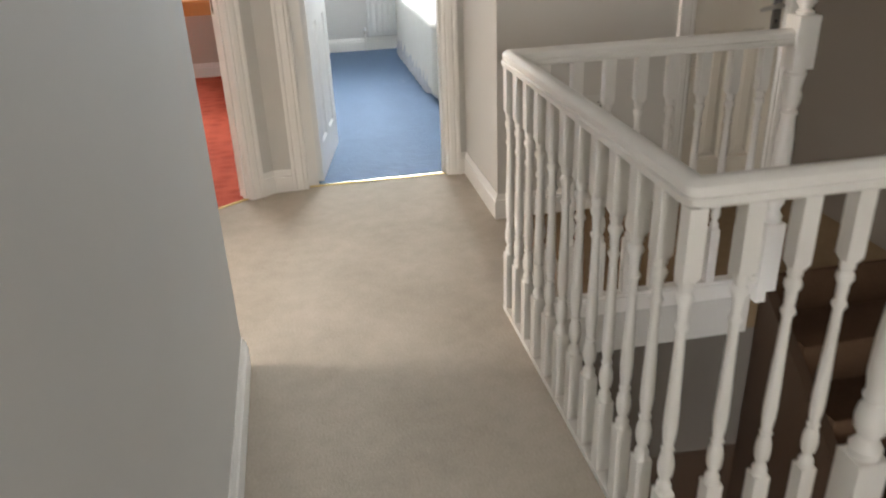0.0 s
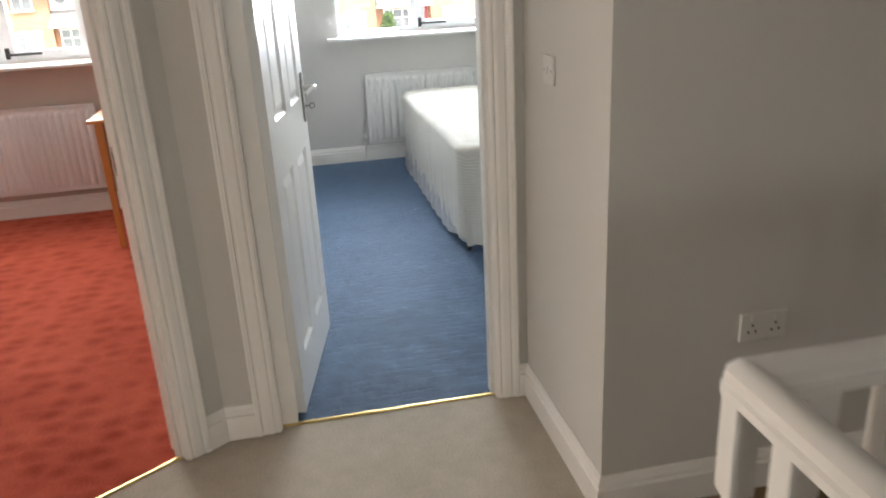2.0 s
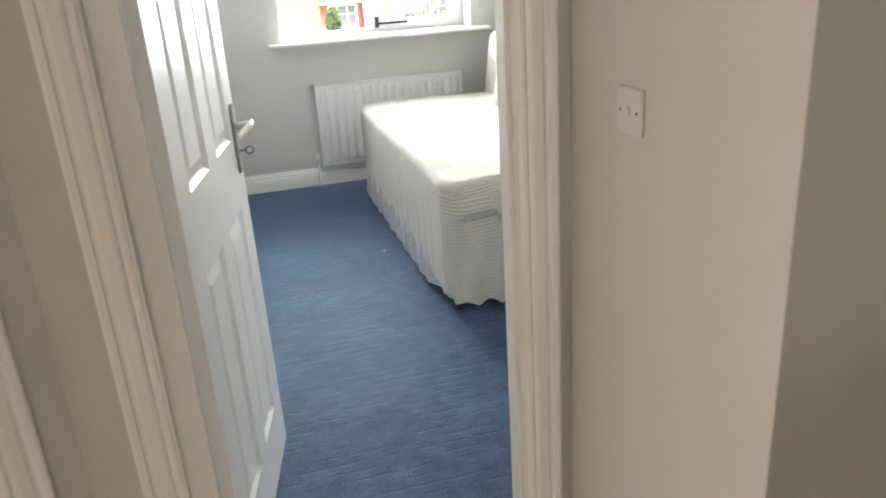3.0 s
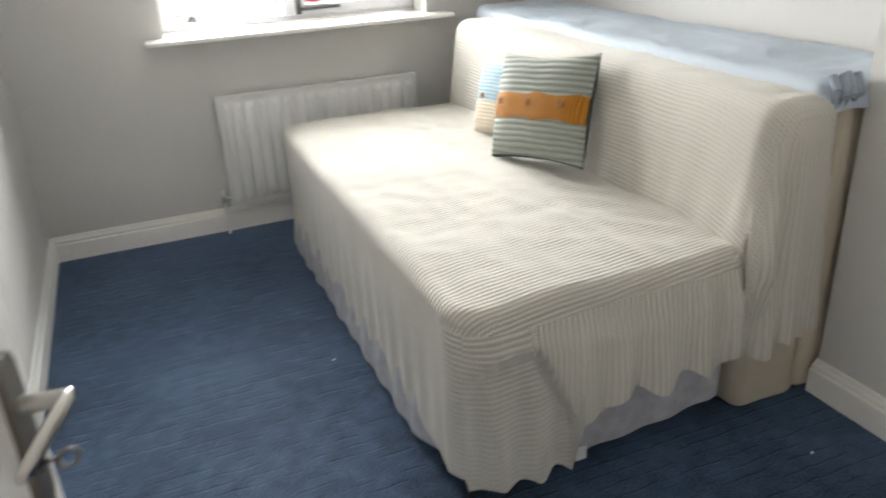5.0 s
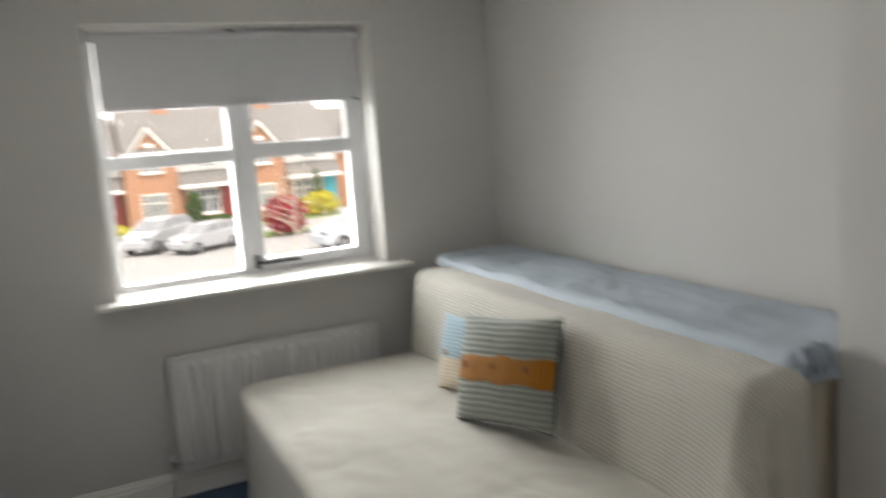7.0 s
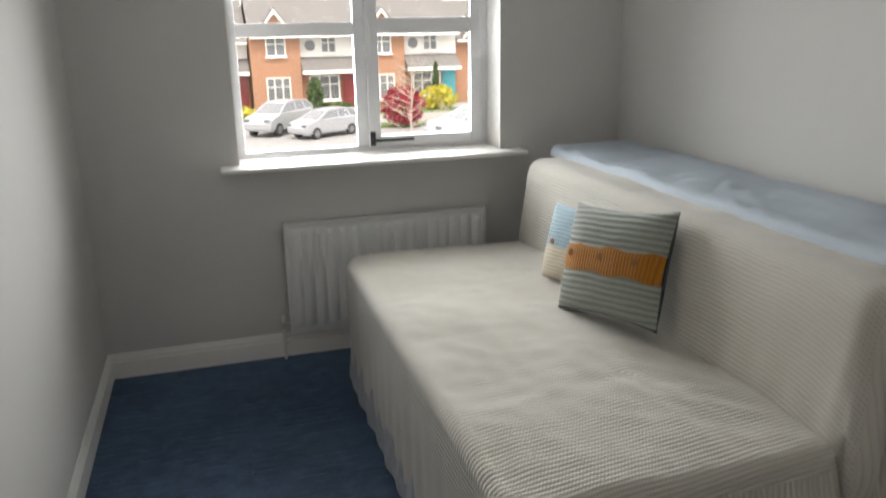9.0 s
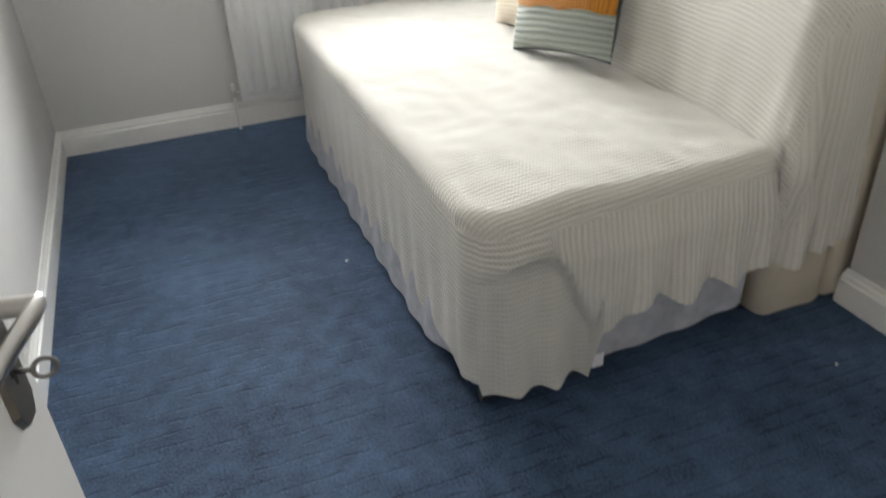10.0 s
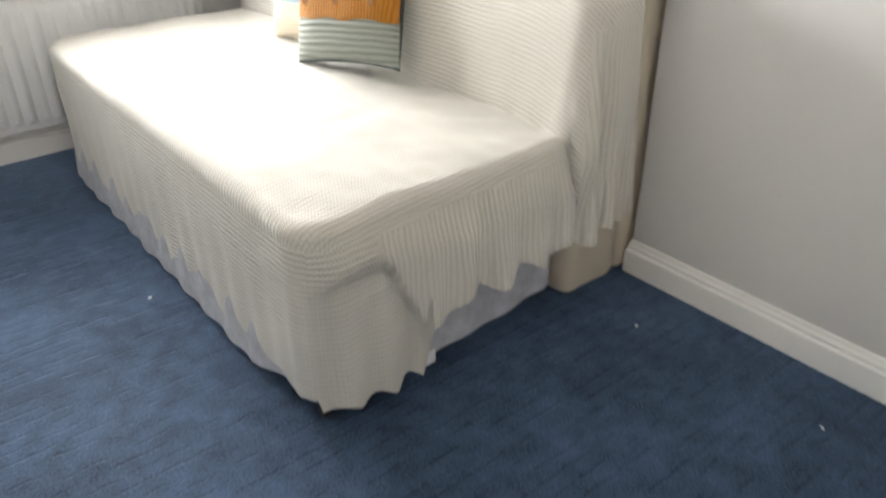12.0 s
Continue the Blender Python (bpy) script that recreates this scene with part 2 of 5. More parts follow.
BLIND = node_mat("blind_fabric", (0.62, 0.62, 0.64), 0.9, var=0.03, bump=0.1, bump_scale=300)
BUTTON = node_mat("wooden_button", (0.30, 0.12, 0.03), 0.5)
BRICK = node_mat("brick_far", (0.43, 0.235, 0.145), 0.9, scale=30, color2=(0.32, 0.16, 0.10))
RENDERW = node_mat("white_render", (0.80, 0.79, 0.76), 0.9)
ROOF = node_mat("roof_tile", (0.19, 0.18, 0.17), 0.9, scale=4, color2=(0.12, 0.115, 0.11))
TARMAC = node_mat("tarmac", (0.27, 0.265, 0.26), 0.95, scale=2, bump=0.3)
PAVING = node_mat("paving", (0.34, 0.33, 0.31), 0.95, scale=2)
GRASS = node_mat("grass", (0.10, 0.16, 0.04), 1.0, scale=5, color2=(0.14, 0.17, 0.05), bump=0.5)
GLASSD = node_mat("house_glass_dark", (0.20, 0.21, 0.22), 0.1, var=0.2, scale=1)
CARW = node_mat("car_silver", (0.44, 0.45, 0.47), 0.3, metal=0.3, coat=0.6)
RIM = node_mat("wheel_rim", (0.28, 0.29, 0.30), 0.4, metal=0.6)
CARB = node_mat("car_pale_blue", (0.52, 0.56, 0.62), 0.3, metal=0.3, coat=0.6)
TYRE = node_mat("tyre", (0.03, 0.03, 0.03), 0.8)
REDDOOR = node_mat("red_door_paint", (0.30, 0.03, 0.03), 0.5)
BLUEDOOR = node_mat("turquoise_door_paint", (0.05, 0.42, 0.50), 0.5)
LEAF_RED = node_mat("red_leaves", (0.30, 0.02, 0.03), 0.8, scale=6, color2=(0.20, 0.015, 0.03))
LEAF_YEL = node_mat("yellow_leaves", (0.55, 0.45, 0.02), 0.8, scale=6, color2=(0.30, 0.30, 0.03))
LEAF_GRN = node_mat("green_leaves", (0.05, 0.09, 0.02), 0.9, scale=6)
BARK = node_mat("bark", (0.46, 0.40, 0.33), 0.9)


def glass_mat():
    m = bpy.data.materials.new("window_glass")
    m.use_nodes = True
    nt = m.node_tree
    nt.nodes.remove(nt.nodes["Principled BSDF"])
    tr, gl, mx, fr = (nt.nodes.new(k) for k in ("ShaderNodeBsdfTransparent", "ShaderNodeBsdfGlossy", "ShaderNodeMixShader", "ShaderNodeFresnel"))
    gl.inputs["Roughness"].default_value = 0.02
    nt.links.new(fr.outputs[0], mx.inputs[0])
    nt.links.new(tr.outputs[0], mx.inputs[1])
    nt.links.new(gl.outputs[0], mx.inputs[2])
    nt.links.new(mx.outputs[0], nt.nodes["Material Output"].inputs[0])
    return m


GLASS = glass_mat()


# ---- mesh helpers ----
def box(bm, x0, x1, y0, y1, z0, z1, bevel=0.0, m=None):
    r = bmesh.ops.create_cube(bm, size=1.0, matrix=Matrix.Translation(((x0 + x1) / 2, (y0 + y1) / 2, (z0 + z1) / 2)) @ Matrix.Diagonal((abs(x1 - x0), abs(y1 - y0), abs(z1 - z0), 1)))
    vs = r["verts"]
    if bevel:
        es = list({e for v in vs for e in v.link_edges})
        out = bmesh.ops.bevel(bm, geom=es, offset=bevel, segments=2, affect="EDGES", profile=0.6)
        vs = list({v for v in out["verts"]} | {v for v in vs if v.is_valid})
    if m is not None:
        bmesh.ops.transform(bm, matrix=m, verts=vs)
    return vs


def cyl(bm, p0, p1, r0, r1=None, seg=16):
    p0, p1 = Vector(p0), Vector(p1)
    d = p1 - p0
    m = Matrix.Translation((p0 + p1) / 2) @ d.to_track_quat("Z", "Y").to_matrix().to_4x4()
    return bmesh.ops.create_cone(bm, cap_ends=True, segments=seg, radius1=r0, radius2=r0 if r1 is None else r1, depth=d.length, matrix=m)["verts"]


def lathe(bm, prof, m=None, seg=16):
    rings = []
    m = m or Matrix()
    for r, z in prof:
        rings.append([bm.verts.new(m @ Vector((r * math.cos(2 * math.pi * i / seg), r * math.sin(2 * math.pi * i / seg), z))) for i in range(seg)])
    for a, b in zip(rings, rings[1:]):
        for i in range(seg):
            bm.faces.new((a[i], a[(i + 1) % seg], b[(i + 1) % seg], b[i]))
    bm.faces.new(list(reversed(rings[0])))
    bm.faces.new(rings[-1])


def sweep(bm, prof, p0, p1, up=(0, 0, 1), mitre0=0.0, mitre1=0.0):
    """A straight moulding: profile (out, height) swept from p0 to p1. out points left of the run. mitre: how far the end goes on per unit of out."""
    p0, p1, up = Vector(p0), Vector(p1), Vector(up)
    d = (p1 - p0).normalized()
    side = up.cross(d)
    a = [bm.verts.new(p0 + side * o + up * h - d * (mitre0 * o)) for o, h in prof]
    b = [bm.verts.new(p1 + side * o + up * h + d * (mitre1 * o)) for o, h in prof]
    n = len(prof)
    for i in range(n):
        bm.faces.new((a[i], a[(i + 1) % n], b[(i + 1) % n], b[i]))
    bm.faces.new(list(reversed(a)))
    bm.faces.new(b)


def part(name, bm, material, parent=None, label="", smooth=False, m=None):
    me = bpy.data.meshes.new(name)
    bmesh.ops.recalc_face_normals(bm, faces=bm.faces)
    bm.to_mesh(me)
    bm.free()
    mats = material if isinstance(material, (list, tuple)) else [material]
    for x in mats:
        me.materials.append(x)
    if smooth:
        me.polygons.foreach_set("use_smooth", [True] * len(me.polygons))
        if smooth == "auto":
            me.set_sharp_from_angle(angle=radians(35))
    ob = new(name, me)
    if m is not None:
        ob.matrix_world = m
    if parent is not None:
        ob.parent = parent
    if label:
        ob["label"] = label
    return ob


def thing(name, at, label, category, group=""):
    ob = new(name)
    ob.empty_display_size = 0.1
    ob.matrix_world = at if isinstance(at, Matrix) else Matrix.Translation(at)
    return tagged(ob, label, category, group)


def structure(name, bm, mat, label="", smooth=False):
    ob = part(name, bm, mat, smooth=smooth)
    return tagged(ob, label, kind="structure")


def wall(name, p0, p1, thick, z1, mat, openings=(), z0=0.0, label=""):
    """A wall whose face runs from p0 to p1; its body lies to the left of that run. Openings: (start, end, bottom, top)."""
    bm = bmesh.new()
    p0, p1 = Vector((*p0, 0)), Vector((*p1, 0))
    d = p1 - p0
    m = Matrix.Translation(p0) @ Matrix.Rotation(math.atan2(d.y, d.x), 4, "Z")
    L, s = d.length, 0.0
    for a, b, c, e in sorted(openings):
        if a > s:
            box(bm, s, a, 0, thick, z0, z1, m=m)
        if c > z0:
            box(bm, a, b, 0, thick, z0, c, m=m)
        if e < z1:
            box(bm, a, b, 0, thick, e, z1, m=m)
        s = b
    if s < L:
        box(bm, s, L, 0, thick, z0, z1, m=m)
    return structure(name, bm, mat, label)


SKIRT = [(0, 0), (0.017, 0), (0.017, 0.085), (0.0160, 0.089), (0.0095, 0.0935), (0.0135, 0.1), (0.012, 0.108), (0.0075, 0.116), (0.006, 0.124), (0.004, 0.13), (0, 0.13)]


def skirting(runs, name="baseboard", mat=None, label="white gloss moulded skirting board along the foot of the wall"):
    """Runs of skirting with the room to the left of the run: (p0, p1, mitre0, mitre1)."""
    for p0, p1, a, b in runs:
        bm = bmesh.new()
        sweep(bm, SKIRT, (*p0, 0.001), (*p1, 0.001), mitre0=a, mitre1=b)
        structure(name, bm, mat or GLOSS, label)


ARCH = [(0, 0), (0, 0.088), (0.019, 0.088), (0.021, 0.082), (0.019, 0.070), (0.0125, 0.067), (0.0115, 0.061), (0.0145, 0.054), (0.0150, 0.032), (0.0125, 0.026), (0.0085, 0.022), (0.0115, 0.016), (0.0110, 0.009), (0.006, 0.004), (0.004, 0)]


def architrave(p_left, p_right, top, normal):
    """Moulded frame round a doorway, on the wall's face: both legs and the head, one moulding each."""
    L, R, n = Vector((*p_left, 0)), Vector((*p_right, 0)), Vector(normal).normalized()
    u = (R - L).normalized()
    for base, s in ((L, -1), (R, 1)):
        bm = bmesh.new()
        lo = [bm.verts.new(base + n * o + u * (s * h) + Vector((0, 0, 0.001))) for o, h in ARCH]
        hi = [bm.verts.new(base + n * o + u * (s * h) + Vector((0, 0, top + h))) for o, h in ARCH]
        k = len(ARCH)
        for i in range(k):
            bm.faces.new((lo[i], lo[(i + 1) % k], hi[(i + 1) % k], hi[i]))
        bm.faces.new(lo)
        bm.faces.new(hi)
        structure("trim", bm, GLOSS, "white gloss moulded architrave beside a doorway")
    bm = bmesh.new()
    a = [bm.verts.new(L + n * o - u * h + Vector((0, 0, top + h))) for o, h in ARCH]
    b = [bm.verts.new(R + n * o + u * h + Vector((0, 0, top + h))) for o, h in ARCH]
    for i in range(len(ARCH)):
        bm.faces.new((a[i], a[(i + 1) % len(ARCH)], b[(i + 1) % len(ARCH)], b[i]))
    bm.faces.new(a)
    bm.faces.new(b)
    structure("trim", bm, GLOSS, "white gloss moulded architrave over a doorway")


# ---- structure: plan ----
H = 2.52                       # ceiling height
A = Vector((-0.235, -0.03))    # where the slanting wall meets the bedroom door's wall
U = Vector((-0.82, -0.57)).normalized()
N = Vector((-U.y, U.x)) * -1   # from the slanting wall towards the landing
if N.y > 0:
    N = -N
B = A + U * 1.50
RED_S0, RED_S1 = 0.165, 0.925

wall("wall_landing_end", (-0.235, -0.03), (0.885, -0.03), 0.10, H, WALL, [(0.165, 1.020, 0, 2.055)], label="warm grey painted wall with a bedroom doorway")
wall("wall_bedroom_south", (0.888, -0.03), (2.74, -0.03), 0.10, H, WALL_BED, label="pale grey painted bedroom wall")
wall("wall_slanted", tuple(B), tuple(A), 0.11, H, WALL, [(1.475 - RED_S1, 1.525 - RED_S0, 0, 2.055)], label="warm grey wall set at a slant with a doorway")
wall("wall_switch", (0.885, -0.74), (0.885, -0.032), -0.09, H, WALL, label="warm grey painted return wall with a light switch")
wall("wall_cupboard", (0.975, -0.74), (2.46, -0.74), 0.09, H, WALL, [(0.897, 1.367, 0, 1.98)], z0=-2.7, label="warm grey landing wall behind the banister")
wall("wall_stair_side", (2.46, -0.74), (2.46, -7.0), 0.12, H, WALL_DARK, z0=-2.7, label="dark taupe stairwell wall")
wall("wall_landing_left", (-0.34, -7.0), (-0.34, -1.83), 0.12, H, WALL, label="warm grey painted landing wall")
wall("wall_alcove_back", (-0.46, -1.83), (-2.90, -1.83), 0.12, H, WALL, label="warm grey painted wall")
wall("wall_alcove_side", (-1.46, -1.83), (-1.46, -0.86), 0.12, H, WALL, [(0.08, 0.88, 0, 2.03)], label="warm grey painted wall")
wall("wall_landing_back", (2.46, -7.0), (-0.46, -7.0), 0.12, H, WALL, [(1.95, 2.75, 1.0, 2.1)], z0=-2.7, label="warm grey end wall with a window opening")
# bedroom
wall("wall_bedroom_left", (-0.17, 4.0), (-0.17, 0.07), -0.12, H, WALL_BED, label="pale grey painted bedroom wall")
wall("wall_bedroom_window", (-0.29, 4.0), (2.64, 4.0), 0.30, H, WALL_BED, [(0.841, 2.221, 1.02, 2.32)], label="pale grey painted wall with a window opening")
wall("wall_bedroom_right", (2.64, 4.3), (2.64, 1.5), 0.12, H, WALL_BED, label="pale grey painted bedroom wall in the recess")
wall("wall_bedroom_jut", (2.29, 1.5), (2.31, 0.07), 0.45, H, WALL_BED, label="pale grey painted wall that juts into the bedroom")
# red room
wall("wall_red_window", (-3.4, 3.26), (-0.29, 3.26), 0.30, H, WALL_RED, [(1.0, 2.235, 1.04, 2.32)], label="magnolia painted wall with a window opening")
wall("wall_red_left", (-3.4, -0.98), (-3.4, 3.56), 0.12, H, WALL_RED, label="magnolia painted wall")
wall("wall_side_room", (-2.90, -1.95), (-2.90, -0.98), 0.12, H, WALL, [(0.17, 0.92, 0.8, 2.1)], label="warm grey wall of a small side room")
wall("wall_red_back", (-1.585, -0.88), (-3.4, -0.88), 0.10, H, WALL_RED, label="magnolia painted wall")


def slab(name, pts, z0, z1, mat, label):
    bm = bmesh.new()
    lo = [bm.verts.new((x, y, z0)) for x, y in pts]
    hi = [bm.verts.new((x, y, z1)) for x, y in pts]
    n = len(pts)
    for i in range(n):
        bm.faces.new((lo[i], lo[(i + 1) % n], hi[(i + 1) % n], hi[i]))
    bm.faces.new(lo)
    bm.faces.new(hi)
    return structure(name, bm, mat, label)


# thresholds lie halfway through the doorways
TH = A + N * -0.035
slab("floor_landing", [(-1.46, -1.83), (-0.34, -1.83), (-0.34, -7.0), (2.46, -7.0), (2.46, -3.02), (0.70, -3.02), (0.70, -1.66), (1.02, -1.66), (1.02, -0.74), (0.885, -0.74), (0.885, 0.0), (TH.x, 0.0), tuple(TH + U * 1.45)], -0.25, 0.0, CARPET_BEIGE, "beige cut pile carpet on the landing")
slab("floor_brown", [(1.021, -1.66), (2.46, -1.66), (2.46, -0.72), (1.021, -0.72)], -0.25, 0.0, CARPET_BROWN, "brown carpet at the head of the stairs")
slab("floor_side_room", [(-2.95, -1.9), (-1.461, -1.9), (-1.461, -0.93), (-2.95, -0.93)], -0.25, 0.0, CARPET_BEIGE, "beige carpet in the side room")
slab("floor_bedroom", [(-0.2, 0.002), (2.7, 0.002), (2.7, 4.1), (-0.2, 4.1)], -0.25, 0.0, CARPET_BLUE, "dark blue textured bedroom carpet")
RD = TH + N * -0.003
slab("floor_red_room", [tuple(RD + U * -0.02), (-0.25, 0.01), (-0.25, 3.4), (-3.5, 3.4), (-3.5, -0.9), (-1.47, -0.9), tuple(RD + U * 1.5)], -0.25, 0.0, CARPET_RED, "brick red dimpled carpet")
slab("ceiling", [(-3.6, -7.2), (2.8, -7.2), (2.8, 4.3), (-3.6, 4.3)], H, H + 0.15, CEIL, "white painted ceiling")
slab("floor_hall_below", [(-0.5, -7.2), (2.6, -7.2), (2.6, 0.2), (-0.5, 0.2)], -2.85, -2.70, STAIR_BROWN, "dark brown floor of the hall below")
# the void's edges and the wall under the landing
# this wall is built in bands that get darker towards the bottom
bm = bmesh.new()
box(bm, 0.70, 2.46, -1.66, -1.64, -0.90, -0.251)
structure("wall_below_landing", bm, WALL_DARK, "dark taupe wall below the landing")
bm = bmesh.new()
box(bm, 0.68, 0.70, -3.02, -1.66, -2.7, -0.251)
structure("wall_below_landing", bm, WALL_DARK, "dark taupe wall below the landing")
bm = bmesh.new()
box(bm, 0.70, 2.46, -1.66, -1.64, -2.7, -0.901)
structure("wall_below_landing", bm, DARKWOOD, "dark brown lower part of the wall below the landing")
bm = bmesh.new()
for d0, z0, z1 in ((0.030, -0.020, 0.006), (0.020, -0.045, -0.021), (0.012, -0.075, -0.046)):
    box(bm, 0.701, 0.701 + d0, -3.00, -1.68, z0, z1, 0.003)
    box(bm, 0.735, 1.756, -1.661 - d0, -1.661, z0, z1, 0.003)
    box(bm, 0.735, 1.28, -3.018, -3.018 + d0, z0, z1, 0.003)
structure("trim", bm, GLOSS, "white gloss apron board round the stairwell edge")
bm = bmesh.new()
box(bm, 0.7005, 0.708, -2.99, -1.68, -0.26, -0.077)
box(bm, 0.735, 1.756, -1.669, -1.6605, -0.26, -0.077)
structure("wall_below_landing", bm, WALL, "warm grey plaster edge under the landing")

# skirting
skirting([
    ((1.784, -0.74), (0.885, -0.74), 0, 1), ((0.885, -0.74), (0.885, -0.03), 1, -1), ((0.885, -0.03), (0.849, -0.03), -1, 0),
    ((-0.134, -0.03), tuple(A), 0, -0.31), (tuple(A), tuple(A + U * 0.076), -0.31, 0), (tuple(A + U * 1.014), tuple(A + U * 1.48), 0, 0),
    ((-0.34, -1.83), (-0.34, -7.0), 1, 0), ((-1.46, -1.83), (-0.34, -1.83), -1, 1),
    ((-0.17, 4.0), (-0.17, 0.07), -1, 0), ((2.64, 4.0), (-0.17, 4.0), -1, -1), ((2.31, 0.07), (2.29, 1.5), -1, 1),
    ((2.29, 1.5), (2.64, 1.5), 1, -1), ((2.64, 1.5), (2.64, 4.0), -1, -1), ((0.849, 0.07), (2.31, 0.07), 0, -1),
    ((-0.29, 3.26), (-3.4, 3.26), -1, -1), ((-0.29, 0.1), (-0.29, 3.26), 0, -1), ((-3.4, 3.26), (-3.4, -0.88), -1, 0),
])

# door linings, stops, architraves and threshold strips
architrave((-0.045, -0.03), (0.76, -0.03), 2.03, (0, -1, 0))
architrave((0.76, 0.07), (-0.045, 0.07), 2.03, (0, 1, 0))
R0, R1 = A + U * RED_S0, A + U * RED_S1
architrave(tuple(R1), tuple(R0), 2.03, (N.x, N.y, 0))


def lining(m, w, depth, stop0, stop1, rebate=0.012):
    """Door lining with stop beads, across w along local x from the origin; local y goes into the wall."""
    for a, b, c, d in ((-0.025, 0, 0.0, 2.03), (w, w + 0.025, 0.0, 2.03), (-0.025, w + 0.025, 2.031, 2.055)):
        bm = bmesh.new()
        box(bm, a, b, -0.001, depth + 0.001, c + 0.001, d, 0.0, m)
        structure("trim", bm, GLOSS, "white gloss door lining")
    for a, b, c, d in ((0.0005, rebate, 0.0, 2.03), (w - 0.012, w - 0.0005, 0.0, 2.03), (rebate + 0.001, w - 0.013, 2.018, 2.0305)):
        bm = bmesh.new()
        box(bm, a, b, stop0, stop1, c + 0.001, d, 0.001, m)
        structure("trim", bm, GLOSS, "white gloss door stop bead")


lining(Matrix.Translation((-0.045, -0.03, 0)), 0.805, 0.10, 0.03, 0.0855, 0.058)
lining(Matrix.Translation((R1.x, R1.y, 0)) @ Matrix.Rotation(math.atan2(-U.y, -U.x), 4, "Z"), RED_S1 - RED_S0, 0.11, 0.03, 0.065)
for p0, p1 in (((-0.044, 0.0), (0.759, 0.0)), ((R0 - N * 0.035), (R1 - N * 0.035))):
    bm = bmesh.new()
    sweep(bm, [(-0.010, 0), (-0.010, 0.002), (-0.004, 0.006), (0.004, 0.006), (0.010, 0.002), (0.010, 0)], (*p0, 0), (*p1, 0))
    structure("trim", bm, BRASS, "thin brass carpet threshold strip")


# ---- doors ----
def handle_set(door, x, z, y, side, toward, key=False):
    """Lever on a long back plate at local x, z on the face y; side: which way the face looks along y; toward: which way the lever points."""
    h = tagged(new("handle"), "satin chrome lever handle on a long plate")
    h.parent = door
    bm = bmesh.new()
    f0, f1 = y, y + side * 0.008
    outline = [(-0.012, 0.062), (-0.024, 0.045), (-0.024, -0.12), (-0.012, -0.142), (0.012, -0.142), (0.024, -0.12), (0.024, 0.045), (0.012, 0.062)]
    lo = [bm.verts.new((x + px, f0, z + pz)) for px, pz in outline]
    hi = [bm.verts.new((x + px * 0.88, f1, z + pz * 0.97)) for px, pz in outline]
    for i in range(8):
        bm.faces.new((lo[i], lo[(i + 1) % 8], hi[(i + 1) % 8], hi[i]))
    bm.faces.new(hi)
    bm.faces.new(lo)
    part("back_plate", bm, PLATE, h)
    bm = bmesh.new()
    cyl(bm, (x, y + side * 0.006, z), (x, y + side * 0.053, z), 0.0105)
    last = None
    pts = [(-0.006, 0.055, 0.002, 0.007), (0.0, 0.055, 0.001, 0.010), (0.018, 0.053, 0.000, 0.011), (0.045, 0.047, -0.003, 0.011), (0.070, 0.041, -0.008, 0.0105), (0.092, 0.036, -0.013, 0.010), (0.106, 0.033, -0.015, 0.007)]
    rings = []
    for dx, dy, dz, r in pts:
        c = Vector((x + toward * dx, y + side * dy, z + dz))
        rings.append([bm.verts.new(c + Vector((0, math.cos(a) * r * 0.7, math.sin(a) * r))) for a in [2 * math.pi * i / 12 for i in range(12)]])
    for a, b in zip(rings, rings[1:]):
        for i in range(12):
            bm.faces.new((a[i], a[(i + 1) % 12], b[(i + 1) % 12], b[i]))
    bm.faces.new(rings[0])
    bm.faces.new(rings[-1])
    part("lever", bm, CHROME, h, smooth="auto")
    bm = bmesh.new()
    cyl(bm, (x, y + side * 0.0065, z - 0.075), (x, y + side * 0.0085, z - 0.075), 0.007)
    box(bm, x - 0.0025, x + 0.0025, min(y + side * 0.0065, y + side * 0.0085), max(y + side * 0.0065, y + side * 0.0085), z - 0.09, z - 0.076)
    part("keyhole", bm, BLACK, h)
    if key:
        k = tagged(new("key"), "small steel key left in the lock")
        k.parent = h
        bm = bmesh.new()
        cyl(bm, (x, y + side * 0.008, z - 0.075), (x, y + side * 0.027, z - 0.075), 0.0028)
        c = Vector((x, y + side * 0.038, z - 0.075))
        m = Matrix.Translation(c) @ Matrix.Rotation(radians(25), 4, "Z") @ Matrix.Rotation(radians(90), 4, "Y")
        ring = []
        for i in range(20):
            a = 2 * math.pi * i / 20
            ring.append([bm.verts.new(m @ Vector(((0.011 + 0.0028 * math.cos(b)) * math.cos(a), (0.011 + 0.0028 * math.cos(b)) * math.sin(a), 0.0028 * math.sin(b)))) for b in [2 * math.pi * j / 6 for j in range(6)]])
        for i in range(20):
            for j in range(6):
                bm.faces.new((ring[i][j], ring[(i + 1) % 20][j], ring[(i + 1) % 20][(j + 1) % 6], ring[i][(j + 1) % 6]))
        part("key_bow", bm, PLATE, k, smooth=True)


